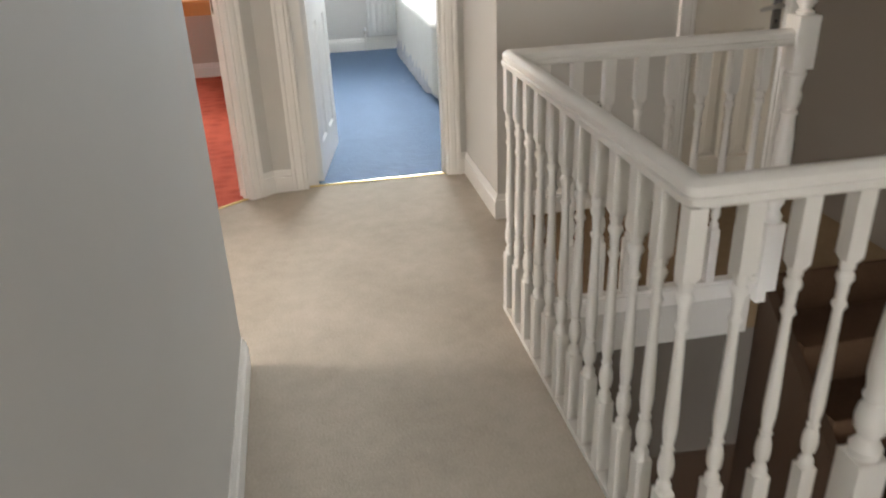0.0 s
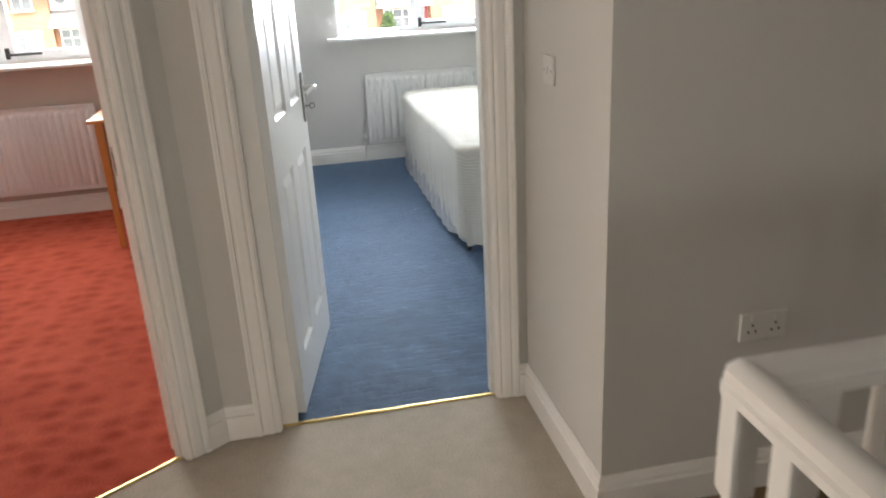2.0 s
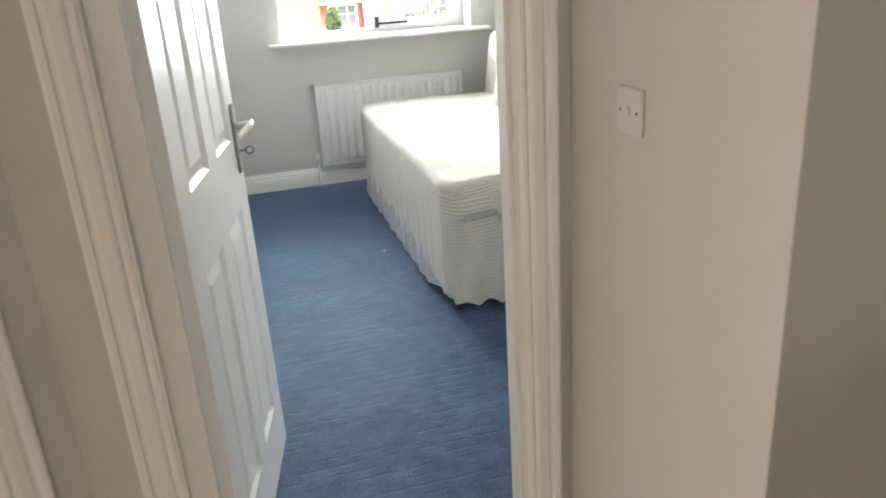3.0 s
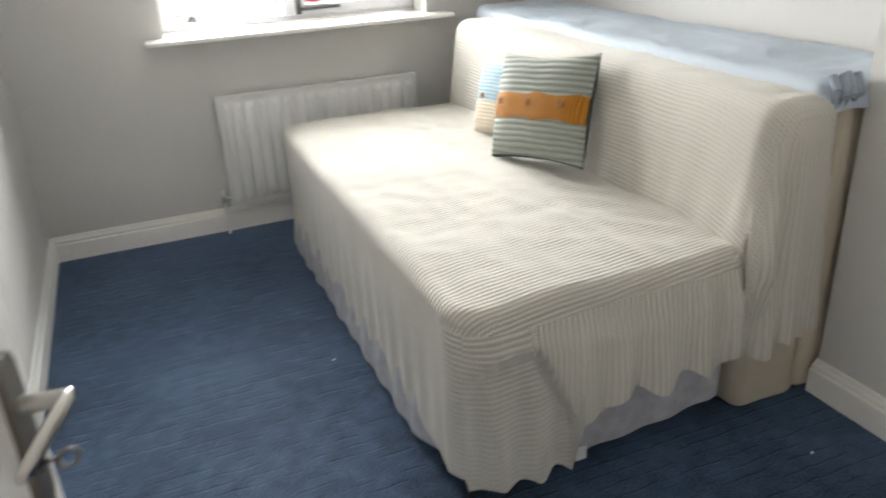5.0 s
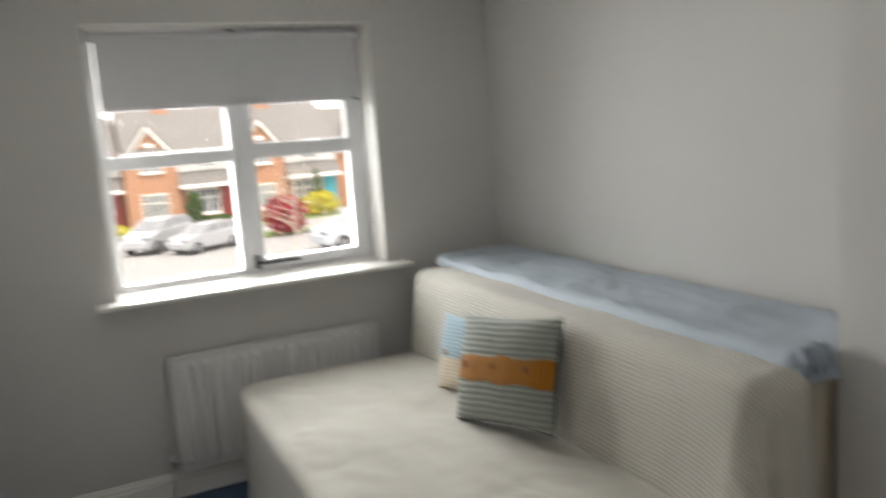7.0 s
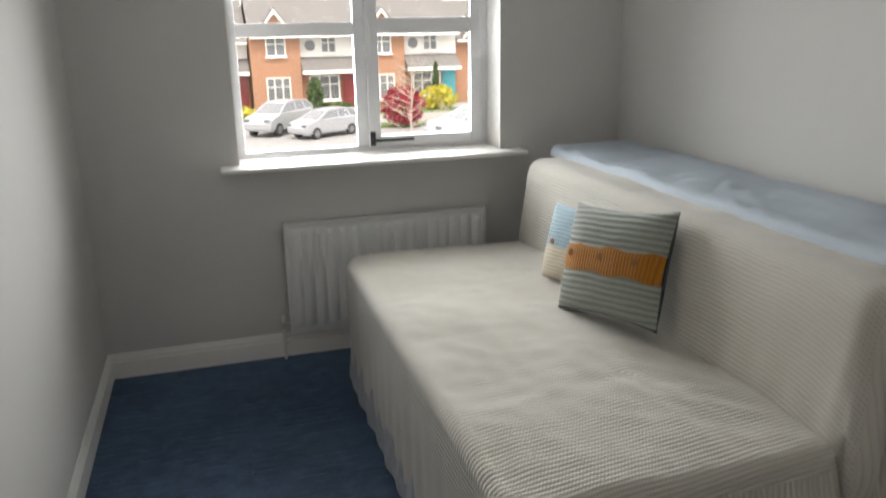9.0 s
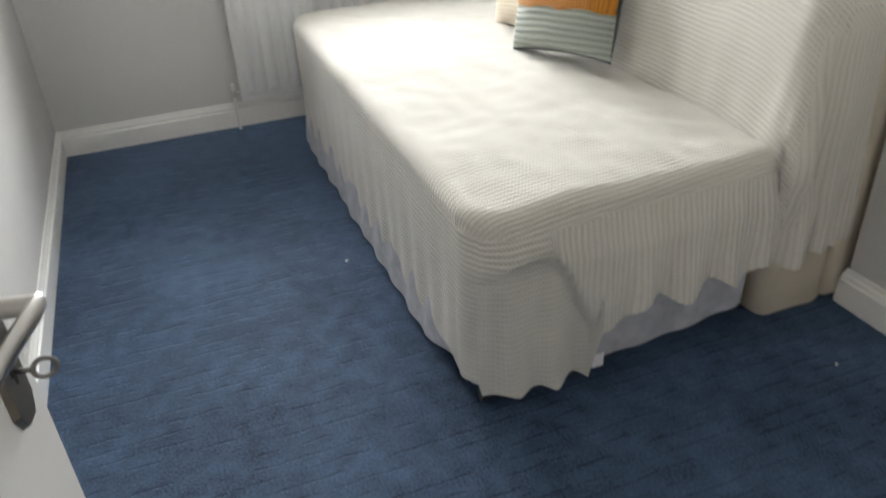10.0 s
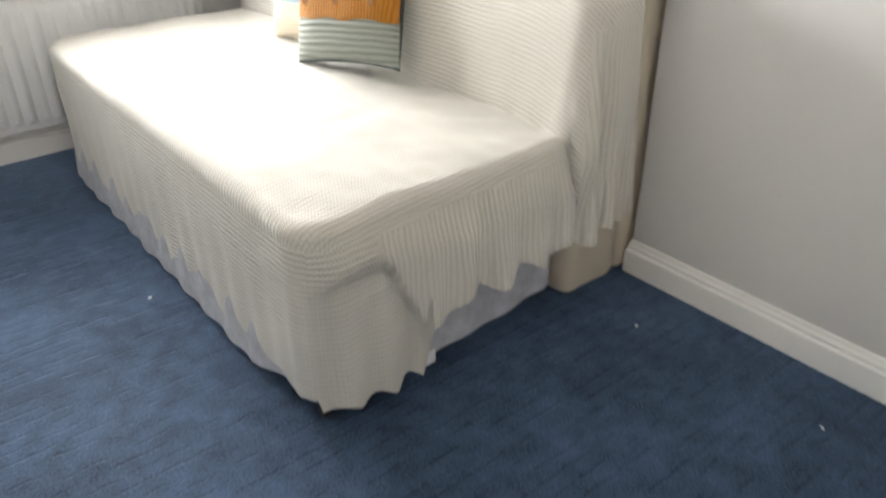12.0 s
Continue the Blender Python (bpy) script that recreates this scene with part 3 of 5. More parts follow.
def panel_door(name, m, w, h, t, mat, label, cols, rows):
    """Moulded panel door, hinged at local x=0, leaf from y=-t to 0."""
    d = thing(name, m, label, "door")
    bm = bmesh.new()
    xs = [c for ab in cols for c in ab]
    zs = [c for ab in rows for c in ab]
    box(bm, 0, w, -t + 0.012, -0.012, 0.006, h)
    spans = [(0, xs[0])] + [(cols[i][1], cols[i + 1][0]) for i in range(len(cols) - 1)] + [(xs[-1], w)]
    rails = [(0.006, zs[0])] + [(rows[i][1], rows[i + 1][0]) for i in range(len(rows) - 1)] + [(zs[-1], h)]
    for ya, yb in ((-t, -t + 0.012), (-0.012, 0)):
        for a, b in (spans[0], spans[-1]):
            box(bm, a, b, ya, yb, 0.006, h)
        for a, b in rails:
            box(bm, xs[0], xs[-1], ya, yb, a, b)
        for a, b in spans[1:-1]:
            for c, e in rows:
                box(bm, a, b, ya, yb, c, e)
    part("leaf", bm, mat, d)
    for a, b in cols:
        for c, e in rows:
            bm = bmesh.new()
            for y0, y1 in ((-t + 0.0005, -t + 0.0118), (-0.0005, -0.0118)):
                loops = []
                for inset, dep in ((0.0, 0.0), (0.012, 1.0), (0.020, 1.0), (0.045, 0.25)):
                    y = y0 + (y1 - y0) * dep
                    loops.append([bm.verts.new((px, y, pz)) for px, pz in ((a + inset, c + inset), (b - inset, c + inset), (b - inset, e - inset), (a + inset, e - inset))])
                for p, q in zip(loops, loops[1:]):
                    for i in range(4):
                        bm.faces.new((p[i], p[(i + 1) % 4], q[(i + 1) % 4], q[i]))
                bm.faces.new(loops[-1])
            part("panel", bm, mat, d)
    return d


DOOR_ROWS = [(0.20, 0.88), (1.08, 1.72), (1.80, 1.90)]
# bedroom door, hinged on the left, standing open into the bedroom
door = panel_door("door_bedroom", Matrix.Translation((0.004, 0.068, 0)) @ Matrix.Rotation(radians(79.5), 4, "Z"), 0.752, 2.02, 0.040, DOORW,
                  "white six-panel door standing open into the blue carpeted bedroom", [(0.115, 0.325), (0.427, 0.637)], DOOR_ROWS)
handle_set(door, 0.70, 1.112, -0.040, -1, -1, True)
handle_set(door, 0.70, 1.10, 0.0, 1, -1)
for z in (0.25, 1.75):
    bm = bmesh.new()
    cyl(bm, (-0.002, 0.004, z - 0.04), (-0.002, 0.004, z + 0.04), 0.006)
    part("hinge", bm, BRASS, door)
cup = panel_door("door_cupboard", Matrix.Translation((1.876, -0.705, 0)), 0.462, 1.972, 0.035, DOORC,
                 "cream panelled cupboard door on the landing, closed", [(0.075, 0.205), (0.255, 0.385)], [(0.2, 0.86), (1.06, 1.85)])
handle_set(cup, 0.425, 0.965, -0.035, -1, -1, False)
architrave((1.872, -0.74), (2.342, -0.74), 1.975, (0, -1, 0))

# lock keeps on the door linings
for m in (Matrix.Translation((0.7595, 0.050, 1.045)), Matrix.Translation((R0.x, R0.y, 1.045)) @ Matrix.Rotation(math.atan2(U.y, U.x) + math.pi, 4, "Z") @ Matrix.Translation((-0.0005, 0.09, 0))):
    k = thing("lock_keep", m, "worn brass lock keep let into the door lining", "lock keep", "lock keeps")
    bm = bmesh.new()
    box(bm, -0.002, 0, -0.011, 0.011, -0.045, 0.045, 0.0006)
    part("plate", bm, BRONZE, k)
    for z0, z1 in ((0.006, 0.026), (-0.028, -0.006)):
        bm = bmesh.new()
        box(bm, -0.0028, -0.0015, -0.006, 0.006, z0, z1)
        part("slot", bm, BLACK, k)
    for z in (-0.037, 0.037):
        bm = bmesh.new()
        cyl(bm, (-0.003, 0, z), (-0.0015, 0, z), 0.004, seg=10)
        part("screw", bm, CHROME, k)


# ---- banister ----
RAIL = [(-0.030, 0.008), (-0.030, 0.022), (-0.024, 0.026), (-0.027, 0.034), (-0.025, 0.046), (-0.014, 0.056), (0, 0.059), (0.014, 0.056), (0.025, 0.046), (0.027, 0.034), (0.024, 0.026), (0.030, 0.022), (0.030, 0.008), (0.022, 0.0), (-0.022, 0.0)]
RZ = 0.975
ban = thing("banister", (0.70, -2.32, 0), "white gloss banister with turned spindles round the stairwell", "banister")


def bpart(name, bm, mat, label="", smooth=False):
    bm.transform(Matrix.Translation((-0.70, 2.32, 0)))
    return part(name, bm, mat, ban, label, smooth)


for p0, p1, a, b in (((0.69, -2.985), (0.69, -1.665), 1, 0), ((0.69, -1.665), (1.76, -1.665), 0, 0), ((0.69, -2.985), (1.17, -2.985), 0, 0)):
    bm = bmesh.new()
    sweep(bm, RAIL, (*p0, RZ), (*p1, RZ))
    bpart("handrail", bm, GLOSS, smooth="auto")
for p in ((0.69, -2.985), (0.69, -1.665)):
    bm = bmesh.new()
    lathe(bm, [(0.0305, 0.008), (0.0305, 0.022), (0.0245, 0.026), (0.0275, 0.034), (0.0255, 0.046), (0.0145, 0.056), (0.002, 0.0595)], Matrix.Translation((*p, RZ)), 24)
    bpart("rail_corner", bm, GLOSS, smooth="auto")
for x0, x1, y0, y1 in ((0.668, 0.712, -3.007, -1.643), (0.7125, 1.77, -1.687, -1.643), (0.7125, 1.17, -3.007, -2.963)):
    bm = bmesh.new()
    box(bm, x0, x1, y0, y1, 0.0, 0.022, 0.003)
    bpart("base_rail", bm, GLOSS)
TURN = [(0.0165, 0.262), (0.0185, 0.275), (0.0125, 0.288), (0.0115, 0.296), (0.0165, 0.305), (0.0190, 0.325), (0.0185, 0.345), (0.0150, 0.362), (0.0115, 0.372), (0.0160, 0.380), (0.0115, 0.388),
        (0.0155, 0.42), (0.0165, 0.45), (0.0150, 0.52), (0.0125, 0.60), (0.0108, 0.690), (0.0165, 0.702), (0.0160, 0.706), (0.0112, 0.716), (0.0128, 0.745), (0.0125, 0.752), (0.0190, 0.768), (0.0185, 0.776), (0.0130, 0.786), (0.0165, 0.796), (0.017, 0.800)]


def baluster_bm(half=0.0195, k=1.0, z_top=0.975, hi=0.815, bevel=0.002):
    bm = bmesh.new()
    box(bm, -half, half, -half, half, 0.022, 0.258)
    lathe(bm, [(half * 1.02, 0.257), (0.0165 * k, 0.270)] + [(r * k, z) for r, z in TURN[1:-1]] + [(0.0165 * k, hi - 0.009), (0.0165 * k, hi)], None, 14)
    # square block whose corners run down to a point
    top = [bm.verts.new((x * half, y * half, z_top)) for x, y in ((-1, -1), (1, -1), (1, 1), (-1, 1))]
    low = [bm.verts.new((x * half, y * half, hi + 0.006)) for x, y in ((-1, -1), (1, -1), (1, 1), (-1, 1))]
    tip = [bm.verts.new((x * half * 0.60, y * half * 0.60, hi - 0.010)) for x, y in ((-1, -1), (1, -1), (1, 1), (-1, 1))]
    for p, q in ((top, low), (low, tip)):
        for i in range(4):
            bm.faces.new((p[i], p[(i + 1) % 4], q[(i + 1) % 4], q[i]))
    bm.faces.new(top)
    bm.faces.new(tip)
    return bm


spots = [(0.69, -2.985 + 0.12 * i) for i in range(12)] + [(0.69 + 0.122 * i, -2.985) for i in range(1, 4)] + [(0.69 + 0.122 * i, -1.665) for i in range(1, 9)]
base_bm = baluster_bm()
first = part("spindle", base_bm, GLOSS, ban, smooth="auto")
first.location = (spots[0][0] - 0.70, spots[0][1] + 2.32, 0)
for x, y in spots[1:]:
    o = new("spindle", first.data)
    o.parent = ban
    o.location = (x - 0.70, y + 2.32, 0)


def newel(x, y, z0=0.0):
    bm = bmesh.new()
    h = 0.043
    box(bm, x - h, x + h, y - h, y + h, z0 - 0.3, 0.26, 0.004)
    box(bm, x - h, x + h, y - h, y + h, 0.885, 1.08, 0.004)
    lathe(bm, [(0.034, 0.258), (0.040, 0.285), (0.028, 0.305), (0.026, 0.32), (0.038, 0.34), (0.041, 0.37), (0.036, 0.40), (0.027, 0.415), (0.035, 0.43), (0.029, 0.445), (0.036, 0.50), (0.034, 0.60), (0.026, 0.70), (0.034, 0.715), (0.025, 0.73), (0.034, 0.76), (0.036, 0.785), (0.030, 0.805), (0.034, 0.84), (0.041, 0.862), (0.036, 0.874), (0.040, 0.888)], Matrix.Translation((x, y, 0)), 20)
    lathe(bm, [(0.030, 1.079), (0.034, 1.09), (0.020, 1.10), (0.036, 1.125), (0.040, 1.145), (0.030, 1.17), (0.006, 1.18)], Matrix.Translation((x, y, 0)), 20)
    bpart("newel_post", bm, GLOSS, smooth="auto")


newel(1.80, -1.665, 0.2)
newel(1.215, -2.985)

# stairs down from the back of the landing
st = thing("staircase", (2.15, -1.7, 0), "straight staircase going down in dark brown carpet", "staircase")
for i in range(14):
    bm = bmesh.new()
    z = -0.19 * (i + 1)
    box(bm, 1.85 - 2.15, 2.44 - 2.15, -0.24 * (i + 1), -0.24 * i + 0.02, z - 0.19, z, 0.004)
    part("step", bm, STAIR_BROWN, st)
bm = bmesh.new()
box(bm, -0.30, 0.29, 0.021, 0.037, -0.25, 0.008, 0.003)
part("top_riser", bm, STAIR_BROWN, st)
bm = bmesh.new()
side_pts = [(0.03, -0.02), (0.03, -2.7), (-3.38, -2.7)]
va = [bm.verts.new((1.80 - 2.15, y, z)) for y, z in side_pts]
vb = [bm.verts.new((1.848 - 2.15, y, z)) for y, z in side_pts]
for i in range(3):
    bm.faces.new((va[i], va[(i + 1) % 3], vb[(i + 1) % 3], vb[i]))
bm.faces.new(va)
bm.faces.new(vb)
part("side_panel", bm, DARKWOOD, st, "dark brown wooden side panel")


# ---- windows ----
def bar(parent, name, x0, x1, y0, y1, z0, z1, mat=None, label=""):
    bm = bmesh.new()
    box(bm, x0, x1, y0, y1, z0, z1, 0.004)
    return part(name, bm, mat or UPVC, parent, label)


def casement(name, m, w, h, label, open_side=1):
    """Two-light window, origin at the lower left of the opening, y to the outside; the right light opens."""
    win = tagged(new(name), label, kind="structure")
    win.matrix_world = m
    f0, f1 = 0.0, 0.042
    mid = w * 0.49
    bar(win, "frame", 0, 0.046, f0, f1, 0, h)
    bar(win, "frame", w - 0.048, w, f0, f1, 0, h)
    bar(win, "frame", 0.046, w - 0.048, f0, f1, 0, 0.030)
    bar(win, "frame", 0.046, w - 0.048, f0, f1, h - 0.055, h)
    bar(win, "mullion", mid - 0.038, mid + 0.022, f0, f1, 0.030, h - 0.055)
    bar(win, "glazing_bar", 0.046, mid - 0.038, f0 + 0.01, f1, 0.605, 0.672)
    sash = tagged(new("sash"), "white casement sash with a horizontal bar")
    sash.parent = win
    a, b = mid + 0.0225, w - 0.050
    for x0, x1, z0, z1 in ((a, a + 0.062, 0.022, h - 0.06), (b - 0.055, b, 0.022, h - 0.06), (a + 0.062, b - 0.055, 0.022, 0.078), (a + 0.062, b - 0.055, h - 0.12, h - 0.06)):
        bar(sash, "sash_frame", x0, x1, f0 - 0.022, f1 - 0.01, z0, z1)
    bar(sash, "glazing_bar", a + 0.062, b - 0.055, f0 - 0.012, f1 - 0.01, 0.61, 0.69)
    for x0, x1, z0, z1, p in ((0.04, mid - 0.033, 0.025, 0.61, win), (0.04, mid - 0.033, 0.665, h - 0.05, win), (a + 0.055, b - 0.05, 0.07, 0.615, sash), (a + 0.055, b - 0.05, 0.685, h - 0.11, sash)):
        bm = bmesh.new()
        box(bm, x0, x1, 0.020, 0.026, z0, z1)
        g = part("pane", bm, GLASS, p)
        g.visible_shadow = False
    bm = bmesh.new()
    box(bm, a + 0.001, a + 0.030, -0.036, -0.022, 0.030, 0.105, 0.003)
    box(bm, a + 0.004, a + 0.240, -0.048, -0.036, 0.050, 0.066, 0.003)
    cyl(bm, (a + 0.015, -0.05, 0.058), (a + 0.015, -0.03, 0.058), 0.012)
    box(bm, a + 0.002, a + 0.026, -0.046, -0.036, 0.085, 0.100, 0.003)
    part("stay", bm, DARKMETAL, sash, "dark metal casement stay")
    bm = bmesh.new()
    box(bm, a + 0.008, a + 0.032, -0.032, -0.022, 0.50, 0.70, 0.003)
    box(bm, a + 0.012, a + 0.027, -0.055, -0.032, 0.63, 0.66, 0.003)
    box(bm, a + 0.012, a + 0.027, -0.060, -0.046, 0.52, 0.66, 0.004)
    part("catch", bm, UPVC, sash, "white casement catch")
    return win


casement("window_bedroom", Matrix.Translation((0.552, 4.20, 1.04)), 1.378, 1.279, "white plastic casement window over the radiator")
casement("window_red_room", Matrix.Translation((-2.399, 3.46, 1.061)), 1.233, 1.258, "white plastic casement window in the red carpeted room")
for x0, x1, y, z, yo in ((0.46, 2.04, 4.0, 1.019, 0.13), (-2.49, -1.085, 3.26, 1.04, 0.12)):
    bm = bmesh.new()
    box(bm, x0, x1, y - yo, y - 0.0005, z - 0.002, z + 0.020, 0.006)
    box(bm, x0 + 0.093, x1 - 0.111, y - 0.003, y + 0.1985, z, z + 0.020)
    structure("trim", bm, GLOSS, "white gloss window sill board with a rounded nose")
for x0, x1, y, z0 in ((0.551, 1.931, 4.0, 1.0395), (-2.4, -1.165, 3.26, 1.061)):
    bm = bmesh.new()
    box(bm, x0, x0 + 0.004, y - 0.001, y + 0.198, z0, 2.3165)
    box(bm, x1 - 0.004, x1, y - 0.001, y + 0.198, z0, 2.3165)
    box(bm, x0, x1, y - 0.001, y + 0.198, 2.3165, 2.3198)
    structure("trim", bm, GLOSS, "white painted window reveal")

bl = thing("roller_blind", (1.24, 4.12, 2.0), "pale grey roller blind pulled a quarter down in the bedroom window", "roller blind")
bm = bmesh.new()
box(bm, -0.64, 0.645, -0.002, 0.0, -0.055, 0.285)
part("fabric", bm, BLIND, bl)
bm = bmesh.new()
box(bm, -0.64, 0.645, -0.006, 0.004, -0.072, -0.0555, 0.002)
part("bottom_bar", bm, BLIND, bl)
bm = bmesh.new()
cyl(bm, (-0.66, 0.012, 0.275), (0.665, 0.012, 0.275), 0.022)
part("roller", bm, BLIND, bl, smooth="auto")
for x in (-0.672, 0.667):
    bm = bmesh.new()
    box(bm, x, x + 0.006, -0.012, 0.036, 0.245, 0.312, 0.002)
    part("bracket", bm, BLACK if x < 0 else UPVC, bl)
for q in ((-0.02, 0.012, -0.028, -0.012, 0.292, 0.300), (0.625, 0.645, -0.012, -0.006, -0.074, -0.062)):
    bm = bmesh.new()
    box(bm, *q)
    part("clip", bm, BLACK, bl)


# ---- radiators ----
def radiator(at, w, h, label, columns):
    r = thing("radiator", at, label, "radiator", "panel radiators")
    bm = bmesh.new()
    n = columns * 10
    rows = [(0.0, 0.0), (0.012, 0.0), (0.028, 0.0), (0.05, 1.0), (h - 0.05, 1.0), (h - 0.028, 0.0), (h - 0.012, 0.0), (h, 0.0)]
    grid = []
    for z, k in rows:
        line = []
        for i in range(n + 1):
            x = 0.02 + (w - 0.04) * i / n
            f = 0.5 - 0.5 * math.cos(2 * math.pi * i / 10)
            line.append(bm.verts.new((x, -0.058 - 0.018 * k * (f ** 0.6), z)))
        grid.append(line)
    for a, b in zip(grid, grid[1:]):
        for i in range(n):
            bm.faces.new((a[i], a[i + 1], b[i + 1], b[i]))
    part("panel", bm, RADW, r, smooth="auto")
    bm = bmesh.new()
    box(bm, 0, 0.02, -0.066, -0.030, 0.0, h, 0.005)
    box(bm, w - 0.02, w, -0.066, -0.030, 0.0, h, 0.005)
    box(bm, 0.0205, w - 0.0205, -0.0575, -0.045, 0.001, h - 0.001)
    part("casing", bm, RADW, r)
    bm = bmesh.new()
    box(bm, 0.003, w - 0.003, -0.068, -0.028, h + 0.0005, h + 0.010, 0.004)
    part("top_grille", bm, RADW, r)
    for x in (0.15, w - 0.15):
        bm = bmesh.new()
        box(bm, x - 0.015, x + 0.015, -0.0445, 0.0, 0.08, h - 0.1)
        part("bracket", bm, RADW, r)
    v = tagged(new("valve"), "chrome and white radiator valve with a pipe to the floor")
    v.parent = r
    bm = bmesh.new()
    cyl(bm, (-0.035, -0.045, 0.045), (0.0, -0.045, 0.045), 0.009)
    cyl(bm, (-0.035, -0.045, 0.025), (-0.035, -0.045, 0.060), 0.012)
    part("body", bm, CHROME, v, smooth="auto")
    bm = bmesh.new()
    cyl(bm, (-0.035, -0.045, 0.060), (-0.035, -0.045, 0.092), 0.014, 0.012)
    part("cap", bm, UPVC, v, smooth="auto")
    bm = bmesh.new()
    cyl(bm, (-0.035, -0.045, -at[2]), (-0.035, -0.045, 0.025), 0.0075)
    part("pipe", bm, GLOSS, v, smooth="auto")
    return r


radiator((0.735, 3.996, 0.15), 1.085, 0.575, "white fluted panel radiator under the bedroom window", 17)
radiator((-2.45, 3.256, 0.18), 1.23, 0.59, "white fluted panel radiator under the red room's window", 24)

# ---- switch and sockets ----
sw = thing("light_switch", (0.885, -0.300, 1.250), "white single light switch on the landing wall", "light switch")
bm = bmesh.new()
box(bm, -0.010, -0.0002, -0.043, 0.043, -0.043, 0.043, 0.004)
part("plate", bm, PLASTIC_SHADED, sw)
bm = bmesh.new()
box(bm, -0.0145, -0.0102, -0.006, 0.006, -0.011, 0.011, 0.002)
part("rocker", bm, PLASTIC_SHADED, sw)
for y in (-0.030, 0.030):
    bm = bmesh.new()
    cyl(bm, (-0.011, y, 0), (-0.0102, y, 0), 0.003, seg=8)
    part("screw", bm, DARKMETAL, sw)
so = thing("double_socket", (1.36, -0.7402, 0.555), "white double socket outlet low on the landing wall", "socket")
bm = bmesh.new()
box(bm, -0.073, 0.073, -0.010, 0, -0.043, 0.043, 0.004)
part("plate", bm, PLASTIC_SHADED, so)
for x in (-0.036, 0.036):
    for dx, dz in ((0, 0.006), (-0.011, -0.014), (0.011, -0.014)):
        bm = bmesh.new()
        box(bm, x + dx - 0.003, x + dx + 0.003, -0.0108, -0.0102, dz - 0.004, dz + 0.004)
        part("pin_hole", bm, BLACK, so)
    bm = bmesh.new()
    box(bm, x - 0.006, x + 0.006, -0.0135, -0.0102, 0.020, 0.036, 0.001)
    part("rocker", bm, PLASTIC_SHADED, so)

# ---- pine table in the red room ----
tb = thing("side_table", (-0.71, 2.66, 0), "small orange pine side table on red carpet by the radiator", "table")
bm = bmesh.new()
box(bm, -0.36, 0.36, -0.36, 0.36, 0.780, 0.802, 0.006)
part("tabletop", bm, PINE, tb)
for a in (-1, 1):
    bm = bmesh.new()
    box(bm, -0.27, 0.27, a * 0.315 - 0.009, a * 0.315 + 0.009, 0.68, 0.7795)
    part("apron", bm, PINE, tb)
    bm = bmesh.new()
    box(bm, a * 0.305 - 0.009, a * 0.305 + 0.009, -0.29, 0.29, 0.68, 0.7795)
    part("apron", bm, PINE, tb)
for x in (-0.30, 0.30):
    for y in (-0.345, 0.345):
        y *= 0.93
        bm = bmesh.new()
        lo = [bm.verts.new((x + i * 0.014, y + j * 0.014, 0)) for i, j in ((-1, -1), (1, -1), (1, 1), (-1, 1))]
        hi = [bm.verts.new((x + i * 0.023, y + j * 0.023, 0.68)) for i, j in ((-1, -1), (1, -1), (1, 1), (-1, 1))]
        tp = [bm.verts.new((x + i * 0.023, y + j * 0.023, 0.7795)) for i, j in ((-1, -1), (1, -1), (1, 1), (-1, 1))]
        for p, q in ((lo, hi), (hi, tp)):
            for i in range(4):
                bm.faces.new((p[i], p[(i + 1) % 4], q[(i + 1) % 4], q[i]))
        bm.faces.new(lo)
        bm.faces.new(tp)
        part("leg", bm, PINE, tb)


# ---- day bed: divan, mattresses and throw ----
def rounded_path(x0, x1, y0, y1, r, step):
    """Points and outward directions round a rectangle with rounded corners, anticlockwise from the lower left."""
    out = []
    corners = [(x0 + r, y0 + r, 180), (x1 - r, y0 + r, 270), (x1 - r, y1 - r, 0), (x0 + r, y1 - r, 90)]
    for k, (cx, cy, a0) in enumerate(corners):
        n = max(3, int(r * math.pi / 2 / step))
        for i in range(n + 1):
            a = radians(a0 + 90 * i / n)
            out.append((Vector((cx + r * math.cos(a), cy + r * math.sin(a))), Vector((math.cos(a), math.sin(a)))))
        nx = corners[(k + 1) % 4]
        a1 = radians(a0 + 90)
        p, q = out[-1][0], Vector((nx[0] + r * math.cos(a1), nx[1] + r * math.sin(a1)))
        m = int((q - p).length / step)
        for i in range(1, m):
            out.append((p.lerp(q, i / m), Vector((math.cos(a1), math.sin(a1)))))
    return out


def soft_box(name, x0, x1, y0, y1, z0, z1, mat, parent, r=0.05, label="", wob=0.004, step=0.03):
    bm = bmesh.new()
    path = rounded_path(x0, x1, y0, y1, r, step)
    e = min(0.035, (z1 - z0) / 3)
    rows = [(-e, z0), (-e * 0.3, z0 + e * 0.3), (0, z0 + e)] + [(0, z0 + e + (z1 - z0 - 2 * e) * i / 6) for i in range(1, 6)] + [(0, z1 - e), (-e * 0.3, z1 - e * 0.3), (-e, z1)]
    rings = []
    for off, z in rows:
        rings.append([bm.verts.new((p.x + d.x * (off + wob * noise.noise((p.x * 5, p.y * 5, z * 7))), p.y + d.y * (off + wob * noise.noise((p.x * 5, p.y * 5, z * 7))), z)) for p, d in path])
    n = len(path)
    for a, b in zip(rings, rings[1:]):
        for i in range(n):
            bm.faces.new((a[i], a[(i + 1) % n], b[(i + 1) % n], b[i]))
    bm.faces.new(list(reversed(rings[0])))
    bm.faces.new(rings[-1])
    return part(name, bm, mat, parent, label, smooth="auto")


